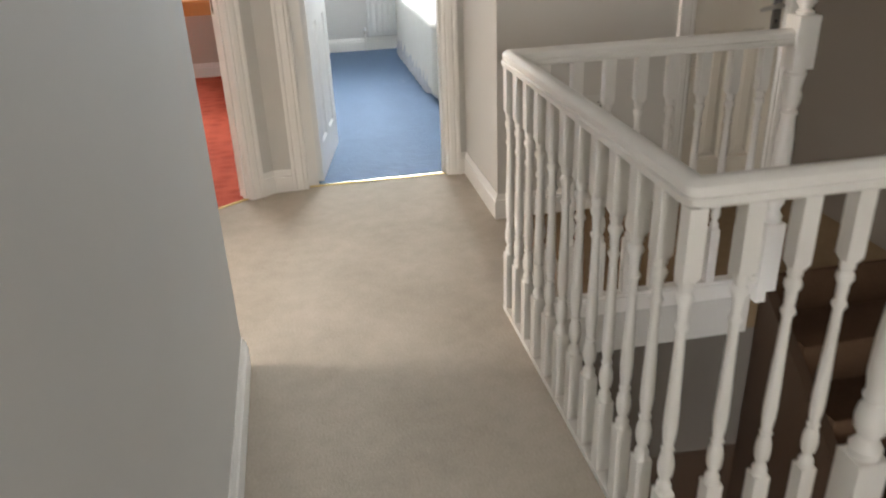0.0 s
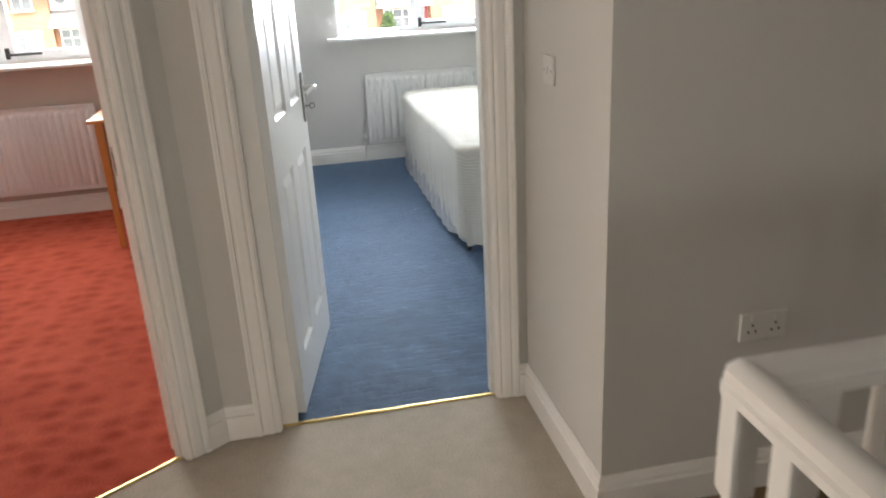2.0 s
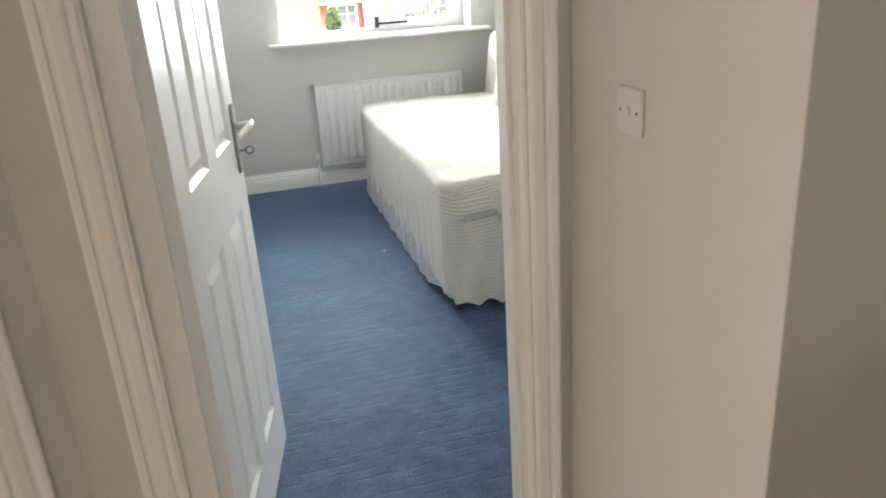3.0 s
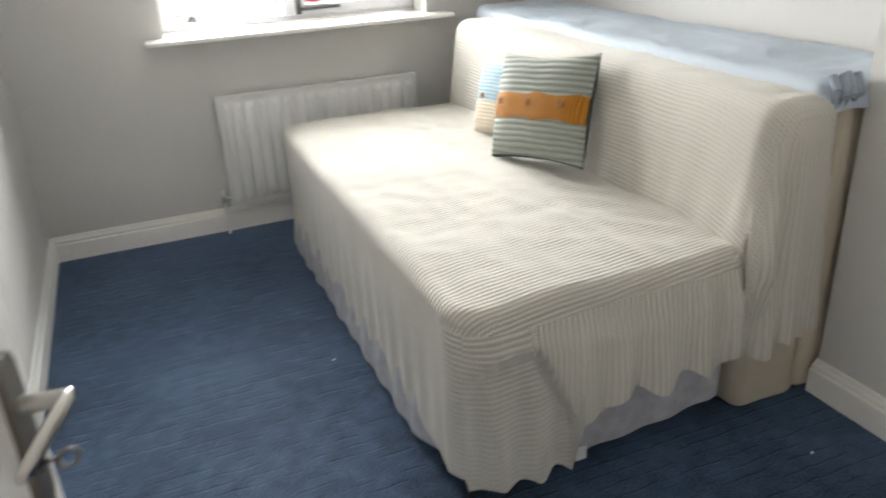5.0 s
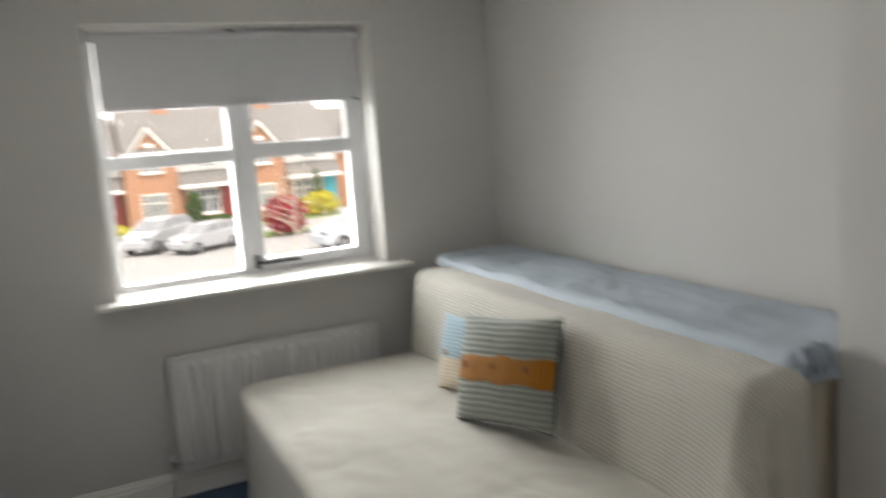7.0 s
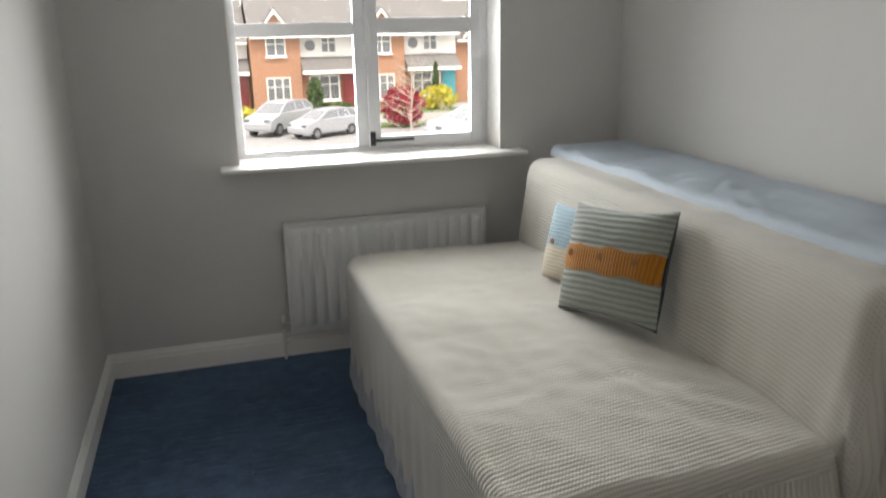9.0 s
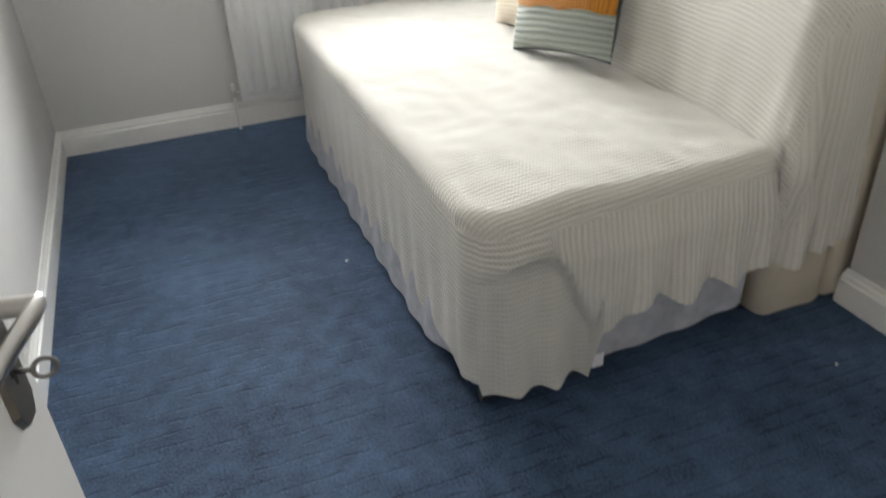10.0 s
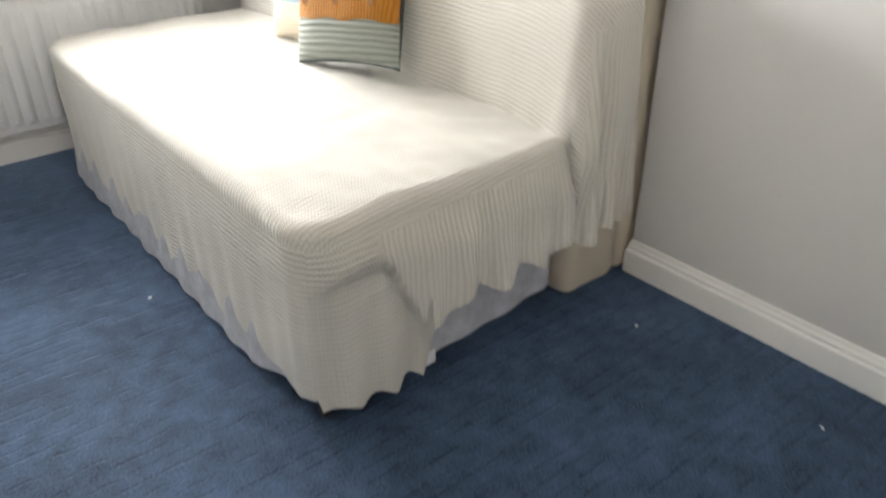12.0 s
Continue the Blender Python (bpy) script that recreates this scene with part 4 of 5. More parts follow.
def drape(name, rect, top, hem, ripple, uv, mat, parent, r=0.07, edge=0.04, step=0.012, bumpy=0.005, label="", extra=None, rows_down=22, sag=0.0, wrinkle=0.0):
    """Cloth laid over a box: top, rolled edge and hanging sides down to hem(p, d). ripple(p, d) is the depth of its folds at the hem."""
    x0, x1, y0, y1 = rect
    path = rounded_path(x0, x1, y0, y1, r, step)
    bm = bmesh.new()
    layer = bm.loops.layers.uv.new("uv")
    inx = min((x1 - x0), (y1 - y0)) * 0.5
    rings = []
    arc = 0.0
    arcs = []
    last = path[0][0]
    for p, d in path:
        arc += (p - last).length
        last = p
        arcs.append(arc)
    steps = [("top", k / 26) for k in range(0, 27)] + [("roll", k / 5) for k in range(1, 6)] + [("down", k / rows_down) for k in range(1, rows_down + 1)]
    for kind, k in steps:
        ring = []
        for (p, d), s in zip(path, arcs):
            sx = min(max(p.x, x0 + inx), x1 - inx)
            sy = min(max(p.y, y0 + inx), y1 - inx)
            c = Vector((sx, sy))
            e = p - d * edge
            if kind == "top":
                q = c.lerp(e, k)
                z = top + bumpy * noise.noise((q.x * 3.5, q.y * 3.5, 1.0)) + bumpy * 0.4 * noise.noise((q.x * 14, q.y * 14, 4.0)) - sag * (1 - k)
                z += wrinkle * (0.5 - abs(noise.noise((q.x * 5 + q.y * 2.5, q.y * 2.2 - q.x * 1.2, 8.0)))) * min(1.0, (1 - k) * 5)
                v = Vector((q.x, q.y, z))
            elif kind == "roll":
                a = k * math.pi / 2
                q = e + d * (edge * math.sin(a))
                z = top - edge * (1 - math.cos(a)) + bumpy * noise.noise((e.x * 3.5, e.y * 3.5, 1.0)) * (1 - k)
                v = Vector((q.x, q.y, z))
            else:
                h = hem(p, d)
                z = top - edge + (h - top + edge) * k
                amp = ripple(p, d) * k ** 1.4
                w = 0.6 * math.sin(s * 48 + 2.2 * noise.noise((s * 3, 0, 2))) + 0.6 * noise.noise((s * 9, z * 1.2, 5)) + 0.4
                out = amp * w + 0.004 * noise.noise((s * 6, z * 6, 9)) + (extra(p, d, z) if extra else 0.0)
                q = p + d * out
                v = Vector((q.x, q.y, z))
            ring.append(bm.verts.new(v))
        rings.append(ring)
    n = len(path)
    for row, (a, b) in enumerate(zip(rings, rings[1:])):
        for i in range(n):
            vs = (a[i], a[(i + 1) % n], b[(i + 1) % n], b[i])
            f = bm.faces.new(vs)
            dn = path[i][1]
            for l in f.loops:
                l[layer].uv = uv(l.vert.co, dn, row < 32)
    ob = part(name, bm, mat, parent, label, smooth=True)
    return ob


bed = thing("divan_bed", (1.45, 2.58, 0), "divan bed used as a day bed, under a cream throw", "bed")


def shift(ob, parent):
    ob.matrix_parent_inverse = Matrix.Translation(parent.matrix_world.translation).inverted()
    return ob


shift(soft_box("divan_base", 1.025, 1.93, 1.548, 3.64, 0.05, 0.33, BEIGE, bed, 0.11), bed)
shift(soft_box("mattress", 1.015, 1.94, 1.535, 3.65, 0.332, 0.600, BEIGE, bed, 0.11), bed)
bm = bmesh.new()
path = rounded_path(1.004, 1.955, 1.524, 3.665, 0.115, 0.01)
rings = []
for z in (0.045, 0.12, 0.2, 0.31):
    rings.append([])
    s = 0
    for i, (p, d) in enumerate(path):
        zz = z
        if z < 0.05 and d.y < -0.7:
            zz = z + 0.045 * max(0.0, (p.x - 1.30) / 0.6) ** 1.2
        w = 0.004 * math.sin(i * 0.35) + 0.006 * noise.noise((i * 0.05, z, 0))
        w = w * (1.4 - 3 * z)
        if d.x < -0.5:
            flare = min(1.0, max(0.0, (p.y - 1.72) / 0.15))
            w += 0.034 * flare * (1 - (z - 0.045) / 0.265)
            zz -= 0.018 * flare * (z < 0.05)
        rings[-1].append(bm.verts.new((p.x + d.x * w, p.y + d.y * w, zz)))
n = len(path)
for a, b in zip(rings, rings[1:]):
    for i in range(n):
        bm.faces.new((a[i], a[(i + 1) % n], b[(i + 1) % n], b[i]))
shift(part("valance", bm, VALANCE, bed, "faded blue-grey patterned valance cloth with patches of shade in its colour", smooth=True), bed)
for x in (1.030, 1.89):
    for y in (1.552 if x < 1.5 else 1.64, 3.6):
        bm = bmesh.new()
        cyl(bm, (x, y, 0.028), (x, y, 0.052), 0.016)
        cyl(bm, (x - 0.010, y, 0.018), (x + 0.010, y, 0.018), 0.018)
        shift(part("castor", bm, BLACK, bed, smooth="auto"), bed)
bm = bmesh.new()
box(bm, 1.355, 1.392, 1.505, 1.507, 0.038, 0.085)
shift(part("label", bm, UPVC, bed, "small white sewn label"), bed)

mt = thing("upright_mattress", (2.10, 2.6, 0), "beige mattress standing on its long edge behind the bed", "mattress")
shift(soft_box("body", 1.970, 2.232, 1.515, 3.70, 0.0, 1.00, BEIGE, mt, 0.05, wob=0.018), mt)
mt2 = thing("blue_covered_mattress", (2.42, 2.6, 0), "second upright mattress covered with a pale blue sheet", "mattress")
shift(soft_box("body", 2.235, 2.60, 1.53, 3.80, 0.0, 1.045, BEIGE, mt2, 0.03, wob=0.008), mt2)
shift(drape("sheet", (2.13, 2.615, 1.50, 3.82), 1.068, lambda p, d: 1.02 if d.x < -0.7 else (0.985 + 0.03 * noise.noise((p.x * 9, 0, 0)) if d.y < -0.5 else 0.8),
            lambda p, d: 0.02 if d.y < -0.5 else 0.004, lambda c, d, t: (c.x, c.y), BLUE_SHEET, mt2, r=0.05, edge=0.03, bumpy=0.022, label="pale blue sheet"), mt2)

for k in range(9):
    bm = bmesh.new()
    u = k / 8
    x, y = 2.160 + 0.088 * u, 1.492 + 0.010 * math.sin(k * 2.3)
    lean = 0.035 * math.sin(k * 1.7 + 0.5)
    cyl(bm, (x + 0.012, y + 0.03, 1.080 - 0.012 * (k % 2)), (x - 0.004, y - 0.006, 1.045 - 0.008 * (k % 3)), 0.013, 0.012, 10)
    cyl(bm, (x - 0.004, y - 0.004, 1.050 - 0.008 * (k % 3)), (x + lean * 0.4, y + 0.006, 0.995 + 0.014 * (k % 3)), 0.0125, 0.007, 10)
    shift(part("sheet_fold", bm, SHEET_SHADED, mt2, "crumpled fold of the sheet, shade put into its darker blue", smooth="auto"), mt2)
throw = thing("throw", (1.45, 2.58, 0), "cream knitted throw spread over the bed and its backrest", "throw")


def seat_hem(p, d):
    if d.y < -0.6:                     # the end that faces the door
        if p.x < 1.335:
            return 0.045 + 0.012 * math.sin(p.x * 60) + 0.03 * max(0, (p.x - 1.15))
        return 0.262 + 0.022 * math.sin(p.x * 34 + 0.6) - 0.07 * max(0, 1.42 - p.x) / 0.09 * 0.9 + 0.02 * (p.x - 1.4)
    if d.x < -0.4:
        return 0.116 - 0.070 * max(0, (1.75 - p.y) / 0.25) + 0.014 * math.sin(p.y * 42) + 0.010 * math.sin(p.y * 17)
    if d.x > 0.7:
        return 0.50
    return 0.12


def seat_fold(p, d, z):
    if d.y > -0.6:
        return 0.0
    # the flap swells outwards as it falls; the layer under it sits back below an arched upper edge
    edge_x = 1.205 + max(0.0, 0.485 - z) * 0.46
    swell = 0.032 * min(1.0, max(0.0, (0.58 - z) / 0.12)) * min(1.0, max(0.0, (p.x - 1.02) / 0.12))
    arch = 0.485 - 0.07 * max(0.0, (1.15 - p.x) / 0.12) ** 2
    back = min(1.0, max(0.0, (arch - z) / 0.016)) * min(1.0, max(0.0, (edge_x - p.x) / 0.012 + 0.5))
    return swell - 0.032 * back * min(1.0, max(0.0, (p.x - 1.01) / 0.08))


def seat_uv(c, d, top):
    if top or d.y > -0.6:
        if not top:
            return (c.y, c.z)
        return (c.x + (c.z - 0.622) * max(0.0, -d.x), c.y - 0.12 * c.x + (c.z - 0.622) * max(0.0, -d.y))
    if c.x < 1.2 + max(0.0, 0.485 - c.z) * 0.46:
        return (c.x, c.z - max(0.0, c.x - 1.02) * 0.1)
    return (c.z, c.x)


shift(drape("seat_cover", (0.985, 2.16, 1.490, 3.675), 0.622, seat_hem,
            lambda p, d: (0.030 if p.x > 1.0 else 0.02) if d.y < -0.6 else (0.005 if d.x < -0.5 else 0.0), seat_uv, THROW, throw, r=0.12, edge=0.045, bumpy=0.012, extra=seat_fold, wrinkle=0.009), throw)


def back_hem(p, d):
    if d.x < -0.85:
        return 0.585
    if d.y < -0.2:
        return 0.275 + 0.018 * math.sin(p.x * 50)
    if d.y > 0.5:
        return 0.30
    return 0.98


def back_lean(p, d, z):
    if d.x < -0.5:
        near_end = max(0.0, 1 - (p.y - 1.466) / 0.35)
        return (0.045 * (1.0 - max(z, 0.6)) / 0.4 + 0.035 * near_end ** 2 * ((1.0 - max(z, 0.6)) / 0.4) ** 2) * min(1.0, max(0.0, (z - 0.25) / 0.3))
    return 0.0


shift(drape("backrest_cover", (1.945, 2.205, 1.466, 3.715), 1.035, back_hem, lambda p, d: 0.042 if d.y < -0.5 else 0.004,
            lambda c, d, t: (c.y, c.x + c.z + 0.5 * max(0.0, 1.86 - c.y) ** 2) if not (d.y < -0.6 and not t) else (c.z, c.x), THROW, throw, r=0.09, edge=0.07, bumpy=0.010, extra=back_lean), throw)


# ---- cushions ----
def cushion(name, m, w, h, t, bands, back, label, buttons=None):
    c = thing(name, m, label, "cushion", "scatter cushions")
    k = 44
    for side, mat_list in ((-1, None), (1, back)):
        bm = bmesh.new()
        layer = bm.loops.layers.uv.new("uv")
        g = []
        for j in range(k + 1):
            row = []
            for i in range(k + 1):
                u, v = i / k * 2 - 1, j / k * 2 - 1
                f = max(0.0, (1 - abs(u) ** 2.6) * (1 - abs(v) ** 2.6)) ** 0.5
                pinch = 1 - 0.06 * (1 - v * v) * abs(u) ** 3
                pv = 1 - 0.085 * (1 - u * u) * abs(v) ** 3
                y = side * (t / 2 * f + 0.002 + 0.004 * f * noise.noise((u * 3, v * 3, side)))
                wave = 0.0
                if buttons and side < 0:
                    zc = (v + 1) / 2
                    a, e = bands[1][:2] if len(bands) == 3 else (9, 9)
                    wave = 0.007 * (noise.noise((u * 4, 0, 3)) + 0.5 * math.sin(u * 9)) * (math.exp(-((zc - e) / 0.05) ** 2) - math.exp(-((zc - a) / 0.05) ** 2))
                    if a <= zc <= e:
                        y -= 0.005
                row.append(bm.verts.new((u * w / 2 * pinch, y, h / 2 + v * h / 2 * pv + wave)))
            g.append(row)
        for j in range(k):
            for i in range(k):
                f = bm.faces.new((g[j][i], g[j][i + 1], g[j + 1][i + 1], g[j + 1][i]))
                if side < 0:
                    zc = (j + 0.5) / k
                    f.material_index = [b for b, (a, e, _) in enumerate(bands) if a <= zc <= e][0]
                    if len(bands) == 3 and (j < 1):
                        f.material_index = 3
                for l in f.loops:
                    l[layer].uv = (l.vert.co.x, l.vert.co.z)
        part("front" if side < 0 else "back", bm, [b[2] for b in bands] + [back] if side < 0 else back, c, smooth=True)
    for x, z in buttons or []:
        bm = bmesh.new()
        lathe(bm, [(0.002, 0), (0.013, 0.001), (0.014, 0.004), (0.011, 0.006), (0.002, 0.005)], Matrix.Translation((x, -t / 2 * (0.99 if abs(x) < 0.05 else 0.90) - 0.004, z)) @ Matrix.Rotation(radians(90), 4, "X"), 14)
        part("button", bm, BUTTON, c, smooth="auto")
    return c


def cushion_pose(x, y, z, yaw, lean, roll=0):
    return Matrix.Translation((x, y, z)) @ Matrix.Rotation(radians(yaw), 4, "Z") @ Matrix.Rotation(radians(lean), 4, "X") @ Matrix.Rotation(radians(roll), 4, "Y")


cushion("striped_cushion", cushion_pose(1.735, 2.445, 0.642, -73, -19, -6), 0.475, 0.42, 0.16,
        [(0, 0.39, SAGE), (0.39, 0.61, MUSTARD), (0.61, 1, SAGE)], DENIM,
        "sage and cream striped knitted cushion with a buttoned mustard band", [(-0.15, 0.222), (0.0, 0.222), (0.15, 0.222)])
cushion("two_tone_cushion", cushion_pose(1.80, 2.86, 0.628, -80, -16, -4), 0.40, 0.335, 0.12,
        [(0, 0.45, CREAM_KNIT), (0.45, 1, PALEBLUE_KNIT)], PALEBLUE_KNIT,
        "pale blue and cream knitted cushion behind the striped one", [(-0.1, 0.17)])

# ---- specks on the carpet ----
for x, y, a in ((0.866, 2.443, 10), (2.059, 0.642, 60), (2.039, 1.264, 20)):
    sp = thing("lint_speck", Matrix.Translation((x, y, 0.0008)) @ Matrix.Rotation(radians(a), 4, "Z"), "tiny white scrap of lint on the blue carpet", "lint", "scraps of lint")
    bm = bmesh.new()
    lathe(bm, [(0.001, 0), (0.005, 0.001), (0.004, 0.003), (0.001, 0.004)], Matrix.Diagonal((1.6, 0.7, 1, 1)), 8)
    part("scrap", bm, UPVC, sp)


# ---- outside ----
GZ = -2.75
bm = bmesh.new()
box(bm, -400, 400, 4.6, 700, GZ - 0.2, GZ)
structure("ground", bm, GRASS, "lawn and verge grass")
bm = bmesh.new()
box(bm, -60, 60, 20.0, 40.6, GZ + 0.0, GZ + 0.02)
structure("road", bm, TARMAC, "grey tarmac road and parking")
bm = bmesh.new()
box(bm, -60, 60, 18.2, 19.8, GZ, GZ + 0.12, 0.02)
box(bm, 5.2, 8.6, 40.6, 45.0, GZ, GZ + 0.03)
box(bm, 14.0, 17.5, 40.6, 45.0, GZ, GZ + 0.03)
structure("pavement", bm, PAVING, "pale concrete pavement and paths")


bm = bmesh.new()
box(bm, 7.0, 12.4, 34.9, 36.5, GZ + 0.02, GZ + 0.10, 0.03)
structure("verge", bm, GRASS, "mown green grass verge beside the parking")


def far_window(house, x0, x1, z0, z1, y, cols, label=""):
    w = tagged(new("window"), label or "white framed house window")
    w.parent = house
    bm = bmesh.new()
    t = 0.07
    box(bm, x0, x0 + t, y - 0.06, y, z0, z1)
    box(bm, x1 - t, x1, y - 0.06, y, z0, z1)
    box(bm, x0 + t, x1 - t, y - 0.06, y, z0, z0 + t)
    box(bm, x0 + t, x1 - t, y - 0.06, y, z1 - t, z1)
    for i in range(1, cols):
        x = x0 + (x1 - x0) * i / cols
        box(bm, x - 0.035, x + 0.035, y - 0.055, y, z0 + t, z1 - t)
    box(bm, x0 + t, x1 - t, y - 0.05, y, z0 + (z1 - z0) * 0.62, z0 + (z1 - z0) * 0.62 + 0.05)
    box(bm, x0 - 0.06, x1 + 0.06, y - 0.14, y, z0 - 0.08, z0 - 0.001)
    part("frame", bm, RENDERW, w)
    bm = bmesh.new()
    box(bm, x0 + t, x1 - t, y - 0.02, y - 0.01, z0 + t, z1 - t)
    part("pane", bm, GLASSD, w)


def prism(bm, pts, y0, y1):
    a = [bm.verts.new((x, y0, z)) for x, z in pts]
    b = [bm.verts.new((x, y1, z)) for x, z in pts]
    n = len(pts)
    for i in range(n):
        bm.faces.new((a[i], a[(i + 1) % n], b[(i + 1) % n], b[i]))
    bm.faces.new(a)
    bm.faces.new(b)


def house(x0, fy, door_mat, label, dz=0.0):
    """One terraced house six metres wide: a brick bay with a gable and a white rendered half with a canopy roof."""
    hs = thing("terraced_house", (x0, fy, GZ), label, "house", "terraced houses")
    E = 4.25 + dz
    bm = bmesh.new()
    box(bm, 0, 2.75, 0, 8, 0, E)
    part("wall", bm, BRICK, hs, "orange-red brick wall")
    bm = bmesh.new()
    box(bm, 2.751, 6.0, 0.35, 8, 0, E)
    part("wall", bm, RENDERW, hs, "white rendered wall")
    bm = bmesh.new()
    box(bm, 2.752, 6.0, 0.25, 0.349, 0, 2.0)
    part("wall", bm, BRICK, hs, "brick ground floor wall")
    bm = bmesh.new()
    a = [(-0.2, E - 0.1), (6.2, E - 0.1)]
    prof = [(-0.35, E - 0.05), (4.1, E + 2.35), (8.4, E - 0.05), (8.4, E - 0.2), (4.1, E + 2.15), (-0.35, E - 0.2)]
    va = [bm.verts.new((-0.02, y, z)) for y, z in prof]
    vb = [bm.verts.new((6.02, y, z)) for y, z in prof]
    for i in range(6):
        bm.faces.new((va[i], va[(i + 1) % 6], vb[(i + 1) % 6], vb[i]))
    bm.faces.new(va)
    bm.faces.new(vb)
    part("roof", bm, ROOF, hs, "grey tiled pitched roof")
    # gable
    bm = bmesh.new()
    prism(bm, [(0.55, E - 0.02), (2.25, E - 0.02), (1.40, E + 1.1)], -0.02, 2.2)
    part("gable", bm, BRICK, hs)
    for s in (-1, 1):
        bm = bmesh.new()
        prism(bm, [(1.40, E + 1.38), (1.40, E + 1.12), (1.40 + s * 1.05, E - 0.22), (1.40 + s * 1.25, E - 0.20)], -0.25, -0.10)
        part("bargeboard", bm, RENDERW, hs, "white bargeboard")
        bm = bmesh.new()
        prism(bm, [(1.40, E + 1.44), (1.40, E + 1.37), (1.40 + s * 1.22, E - 0.20), (1.40 + s * 1.30, E - 0.18)], -0.28, 2.6)
        part("gable_roof", bm, ROOF, hs)
    bm = bmesh.new()
    box(bm, 1.15, 1.65, -0.08, -0.021, E + 0.18, E + 0.40)
    part("vent", bm, RENDERW, hs)
    bm = bmesh.new()
    box(bm, 0, 6.0, -0.40, -0.30, E - 0.22, E - 0.08)
    part("gutter", bm, RENDERW, hs)
    bm = bmesh.new()
    box(bm, 2.2, 3.0, 3.6, 4.4, E + 1.6, E + 3.2)
    part("chimney", bm, BRICK, hs)
    for x in (2.4, 2.8):
        bm = bmesh.new()
        cyl(bm, (x, 4.0, E + 3.2), (x, 4.0, E + 3.5), 0.12, 0.10)
        part("chimney_pot", bm, BRICK, hs)
    # canopy roof over the bay and the front door
    bm = bmesh.new()
    va = [bm.verts.new((2.76, y, z)) for y, z in ((0.345, 2.95), (-0.75, 2.25), (-0.75, 2.12), (0.345, 2.12))]
    vb = [bm.verts.new((6.0, y, z)) for y, z in ((0.345, 2.95), (-0.75, 2.25), (-0.75, 2.12), (0.345, 2.12))]
    for i in range(4):
        bm.faces.new((va[i], va[(i + 1) % 4], vb[(i + 1) % 4], vb[i]))
    bm.faces.new(va)
    bm.faces.new(vb)
    part("canopy", bm, ROOF, hs, "tiled lean-to canopy")
    bm = bmesh.new()
    box(bm, 2.74, 6.0, -0.80, -0.76, 2.05, 2.25)
    part("fascia", bm, RENDERW, hs, "white fascia board")
    far_window(hs, 0.85, 1.95, 3.05, 4.1, -0.001, 2)
    far_window(hs, 0.75, 2.10, 0.45, 1.9, -0.001, 3)
    far_window(hs, 3.95, 4.85, 3.15, 4.05, 0.348, 2)
    far_window(hs, 3.15, 4.85, 0.55, 1.95, -0.20, 3, "white framed bay window")
    bm = bmesh.new()
    box(bm, 3.15, 4.85, -0.19, 0.248, 0, 2.1)
    part("bay", bm, BRICK, hs)
    bm = bmesh.new()
    cyl(bm, (3.35, 0.30, 3.6), (3.35, 0.345, 3.6), 0.30, seg=24)
    part("round_window", bm, GLASSD, hs)
    bm = bmesh.new()
    box(bm, 5.10, 5.90, 0.18, 0.248, 0.05, 2.0)
    part("door", bm, door_mat, hs, "painted front door")
    return hs


for i, (x, fy, dm, dz) in enumerate(((-27.5, 44.5, REDDOOR, 0.0), (-21.5, 44.5, REDDOOR, 0.0), (-15.4, 46.0, REDDOOR, -0.3), (-9.3, 46.0, REDDOOR, -0.4), (-3.2, 46.0, REDDOOR, -0.3), (2.9, 45.0, REDDOOR, 0.0), (8.95, 45.0, BLUEDOOR, 0.0), (15.1, 45.8, REDDOOR, -0.45), (21.2, 46.5, REDDOOR, -0.45))):
    house(x, fy, dm, "terraced house of orange brick and white render with a gable" if dm == REDDOOR else "terraced house of orange brick with a turquoise front door", dz)


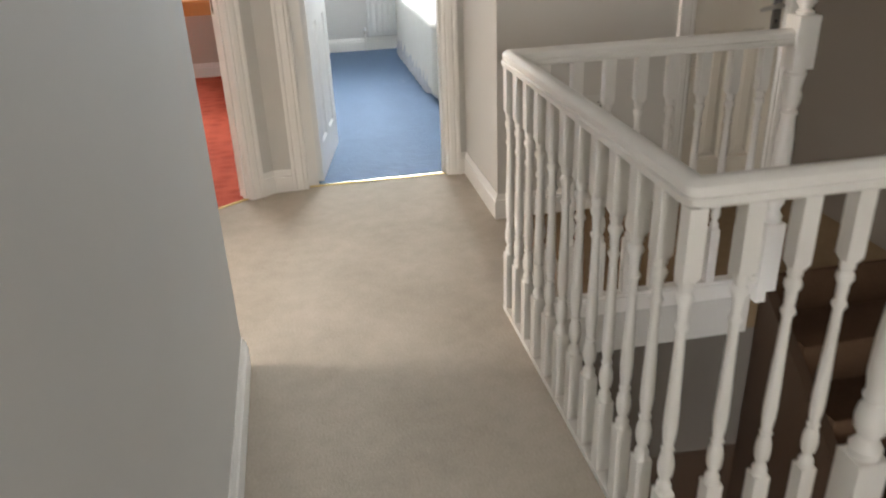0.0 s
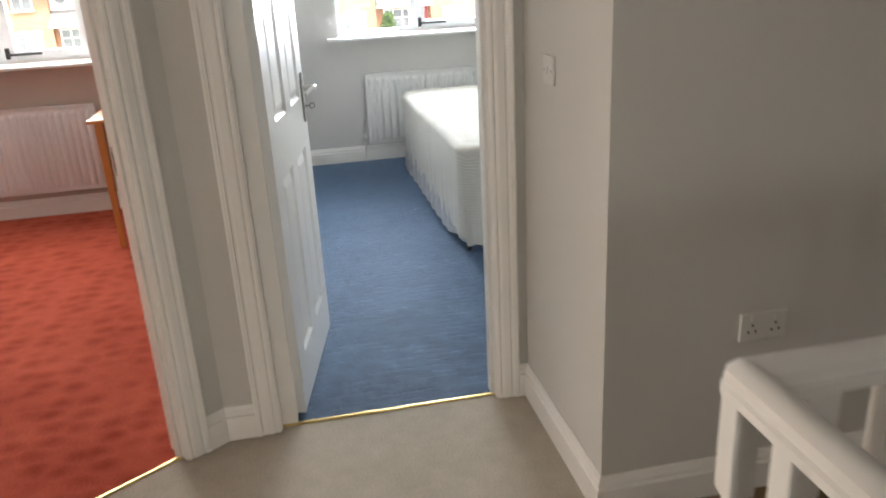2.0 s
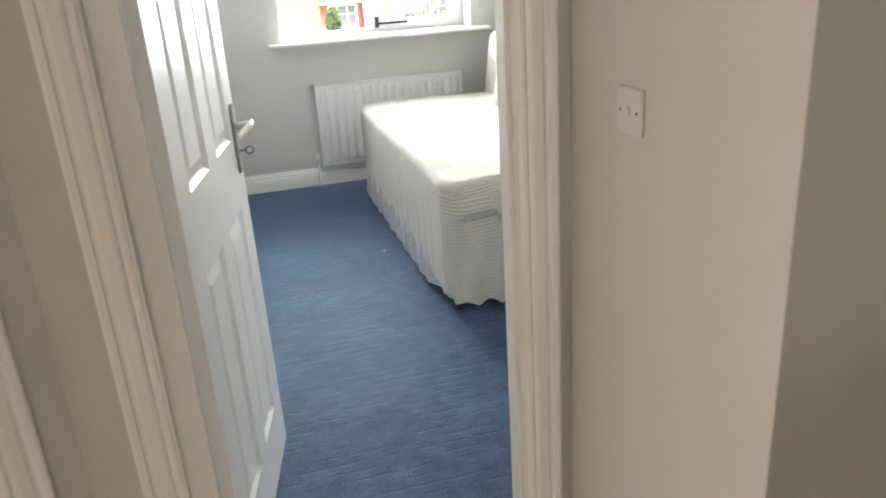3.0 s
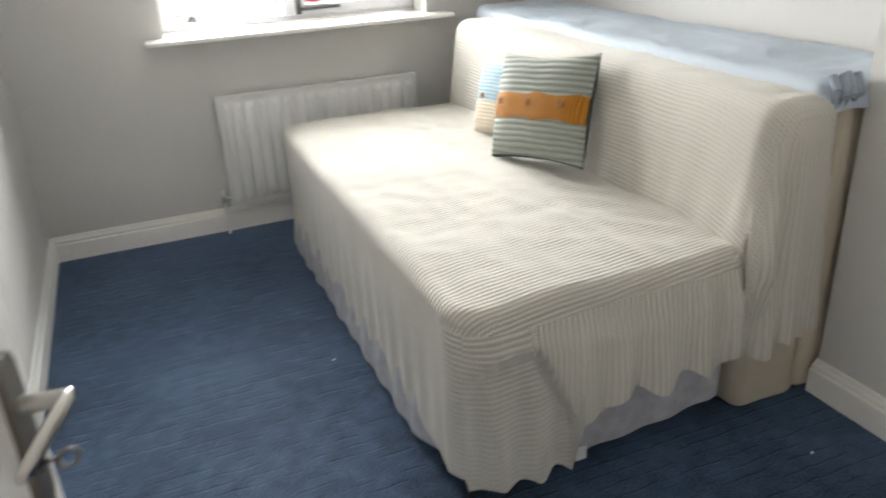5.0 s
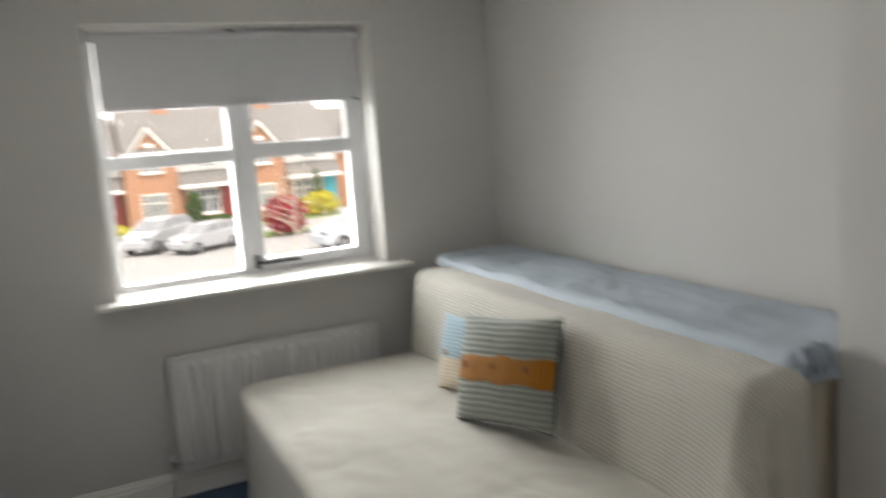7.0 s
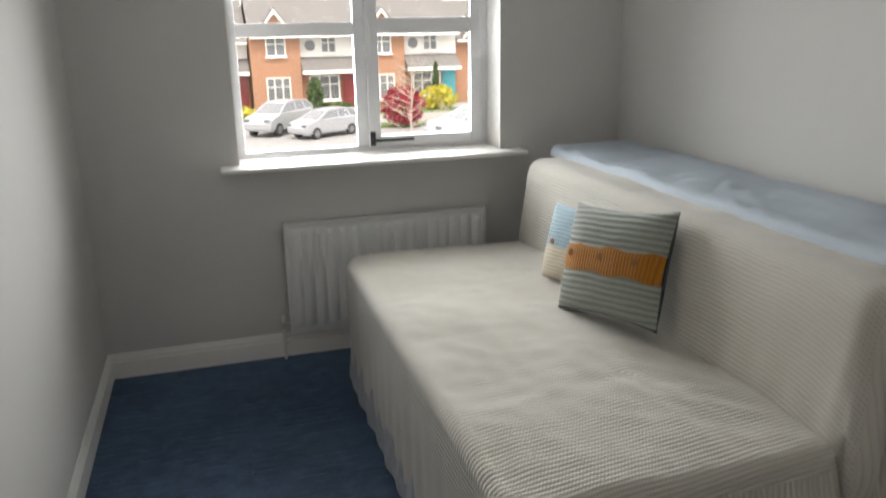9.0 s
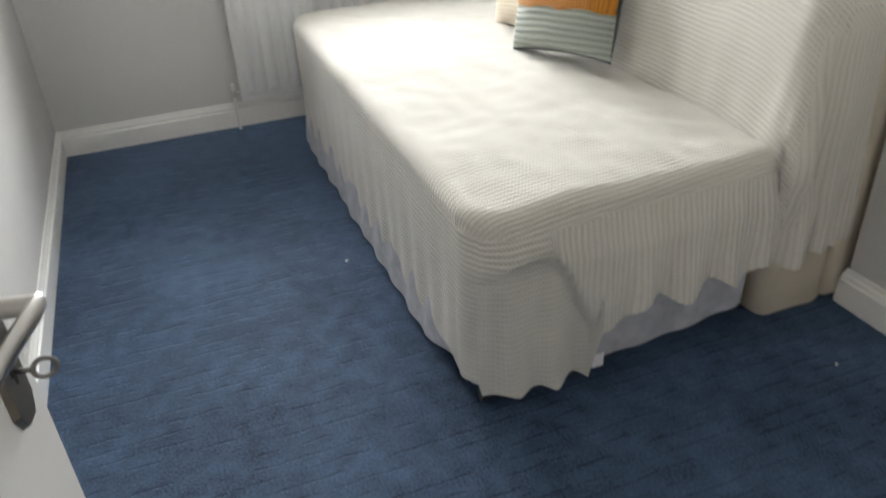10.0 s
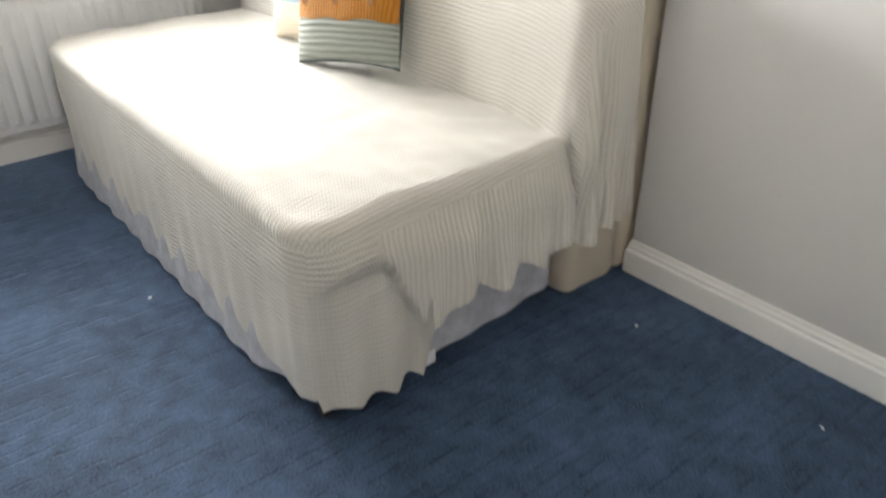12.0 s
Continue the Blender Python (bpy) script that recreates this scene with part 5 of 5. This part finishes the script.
def car(at, yaw, mat, label, k=1.0, tall=1.0):
    c = thing("parked_car", Matrix.Translation(at) @ Matrix.Rotation(radians(yaw), 4, "Z") @ Matrix.Diagonal((k, k, k * tall, 1)), label, "car", "parked cars")
    bm = bmesh.new()
    low = [(-2.02, 0.28), (-2.10, 0.50), (-2.06, 0.72), (-1.92, 0.86), (-1.10, 1.00), (1.95, 1.06), (2.06, 0.95), (2.08, 0.50), (2.00, 0.28)]
    prism(bm, low, -0.84, 0.84)
    bmesh.ops.bevel(bm, geom=bm.edges[:], offset=0.08, segments=3, affect="EDGES")
    part("body", bm, mat, c, smooth="auto")
    # glass house between the waistline and the roof
    bot = ((-1.12, 0.98, 0.78), (1.98, 1.04, 0.76))
    top = ((-0.28, 1.40, 0.62), (1.58, 1.40, 0.60))
    bm = bmesh.new()
    a = [bm.verts.new((x, q * w, z)) for x, z, w in bot for q in (-1, 1)]
    b = [bm.verts.new((x, q * w, z)) for x, z, w in top for q in (-1, 1)]
    for f in ((a[0], a[1], b[1], b[0]), (a[2], a[3], b[3], b[2]), (a[0], a[2], b[2], b[0]), (a[1], a[3], b[3], b[1]), (b[0], b[1], b[3], b[2])):
        bm.faces.new(f)
    part("windows", bm, GLASSD, c)
    bm = bmesh.new()
    prism(bm, [(-0.34, 1.385), (-0.1, 1.445), (0.7, 1.475), (1.5, 1.445), (1.66, 1.39)], -0.63, 0.63)
    bmesh.ops.bevel(bm, geom=bm.edges[:], offset=0.025, segments=2, affect="EDGES")
    part("roof", bm, mat, c, smooth="auto")
    for q in (-1, 1):
        for (xa, za, wa), (xb, zb, wb), r in ((bot[0], top[0], 0.035), (bot[1], top[1], 0.075), ((0.42, 1.0, 0.78), (0.45, 1.4, 0.62), 0.03), ((1.25, 1.02, 0.78), (1.12, 1.4, 0.62), 0.04)):
            bm = bmesh.new()
            cyl(bm, (xa, q * wa, za), (xb, q * wb, zb), r, r, 8)
            part("pillar", bm, mat, c, smooth="auto")
    for x in (-1.3, 1.25):
        for s in (-1, 1):
            w = tagged(new("wheel"), "dark tyre on a silver rim")
            w.parent = c
            bm = bmesh.new()
            cyl(bm, (x, s * 0.66, 0.31), (x, s * 0.86, 0.31), 0.31, seg=20)
            part("tyre", bm, TYRE, w, smooth="auto")
            bm = bmesh.new()
            cyl(bm, (x, s * 0.855, 0.31), (x, s * 0.875, 0.31), 0.17, seg=16)
            part("rim", bm, RIM, w)
    for s in (-1, 1):
        bm = bmesh.new()
        box(bm, -2.08, -1.92, s * 0.62 - 0.15, s * 0.62 + 0.15, 0.68, 0.82, 0.02)
        part("headlight", bm, GLASSD, c)
    return c


car((3.42, 35.2, GZ + 0.02), 50, CARW, "silver-white sport utility car parked opposite", 0.85, 1.14)
car((5.15, 33.4, GZ + 0.02), 32, CARW, "small white hatchback parked opposite", 0.76, 1.05)
car((10.6, 29.0, GZ + 0.02), 8, CARB, "pale blue car parked across the road", 1.0)


def bush(name, at, r, h, mat, label, n=500, seed=1, cone=False):
    rnd = random.Random(seed)
    c = thing(name, at, label, "bush")
    bm = bmesh.new()
    for i in range(7):
        a = rnd.uniform(0, 6.28)
        cyl(bm, (0, 0, 0), (math.cos(a) * r * 0.5, math.sin(a) * r * 0.5, h * 0.6), 0.04, 0.015, 6)
    part("stem", bm, BARK, c)
    bm = bmesh.new()
    for i in range(n):
        z = rnd.random()
        rr = r * (1 - z * 0.9 if cone else math.sin(math.pi * (0.12 + 0.8 * z)) ** 0.6) * rnd.uniform(0.35, 1.05)
        a = rnd.uniform(0, 6.28)
        p = Vector((rr * math.cos(a), rr * math.sin(a), 0.08 * h + z * h * 0.92 * rnd.uniform(0.9, 1.0)))
        s = rnd.uniform(0.05, 0.13)
        m = Matrix.Translation(p) @ Euler((rnd.uniform(0, 6), rnd.uniform(0, 6), rnd.uniform(0, 6))).to_matrix().to_4x4()
        vs = [bm.verts.new(m @ Vector(q)) for q in ((-s, -s * 0.6, 0), (s, -s * 0.5, 0.02), (s * 0.7, s * 0.7, 0), (-s * 0.8, s * 0.6, -0.02))]
        bm.faces.new(vs)
    part("leaves", bm, mat, c)
    return c


bush("red_shrub", (9.0, 34.9, GZ + 0.09), 1.05, 1.75, LEAF_RED, "round dark red shrub in a front garden", 900, 2)
bush("yellow_shrub", (12.95, 42.5, GZ), 1.1, 1.3, LEAF_YEL, "bright yellow-green shrub in a front garden", 700, 3)
bush("conifer", (13.1, 43.4, GZ), 0.42, 2.6, LEAF_GRN, "small pointed green conifer", 400, 4, True)
bush("clipped_bush", (5.95, 42.0, GZ), 0.45, 1.9, LEAF_GRN, "tall clipped green bush by the brick wall", 700, 5)
bush("low_hedge", (7.0, 42.6, GZ), 1.5, 0.55, LEAF_GRN, "low green hedge under the bay window", 500, 6)
bush("low_hedge", (1.6, 42.6, GZ), 1.2, 0.6, LEAF_YEL, "low yellow-green hedge by the drive", 400, 7)

tr = thing("bare_tree", (7.3, 27.0, GZ), "young bare tree with pale thin branches", "tree")
rnd = random.Random(11)
bm = bmesh.new()
cyl(bm, (0, 0, 0), (0.05, 0, 1.2), 0.035, 0.026, 8)
cyl(bm, (0.05, 0, 1.2), (0.15, 0.0, 3.6), 0.026, 0.008, 8)
part("trunk", bm, BARK, tr)
bm = bmesh.new()
for i in range(26):
    z = rnd.uniform(0.5, 2.9)
    a = rnd.uniform(0, 6.28)
    L = rnd.uniform(0.8, 1.6) * (1.3 - z / 3.4)
    p = Vector((0.05 + 0.02 * z, 0, z))
    q = p + Vector((math.cos(a) * L, math.sin(a) * L, rnd.uniform(0.3, 0.8)))
    cyl(bm, p, q, 0.016, 0.006, 5)
    for j in range(4):
        b = p.lerp(q, rnd.uniform(0.3, 1))
        cyl(bm, b, b + Vector((rnd.uniform(-0.3, 0.3), rnd.uniform(-0.3, 0.3), rnd.uniform(0.05, 0.4))), 0.007, 0.003, 4)
part("branches", bm, BARK, tr)
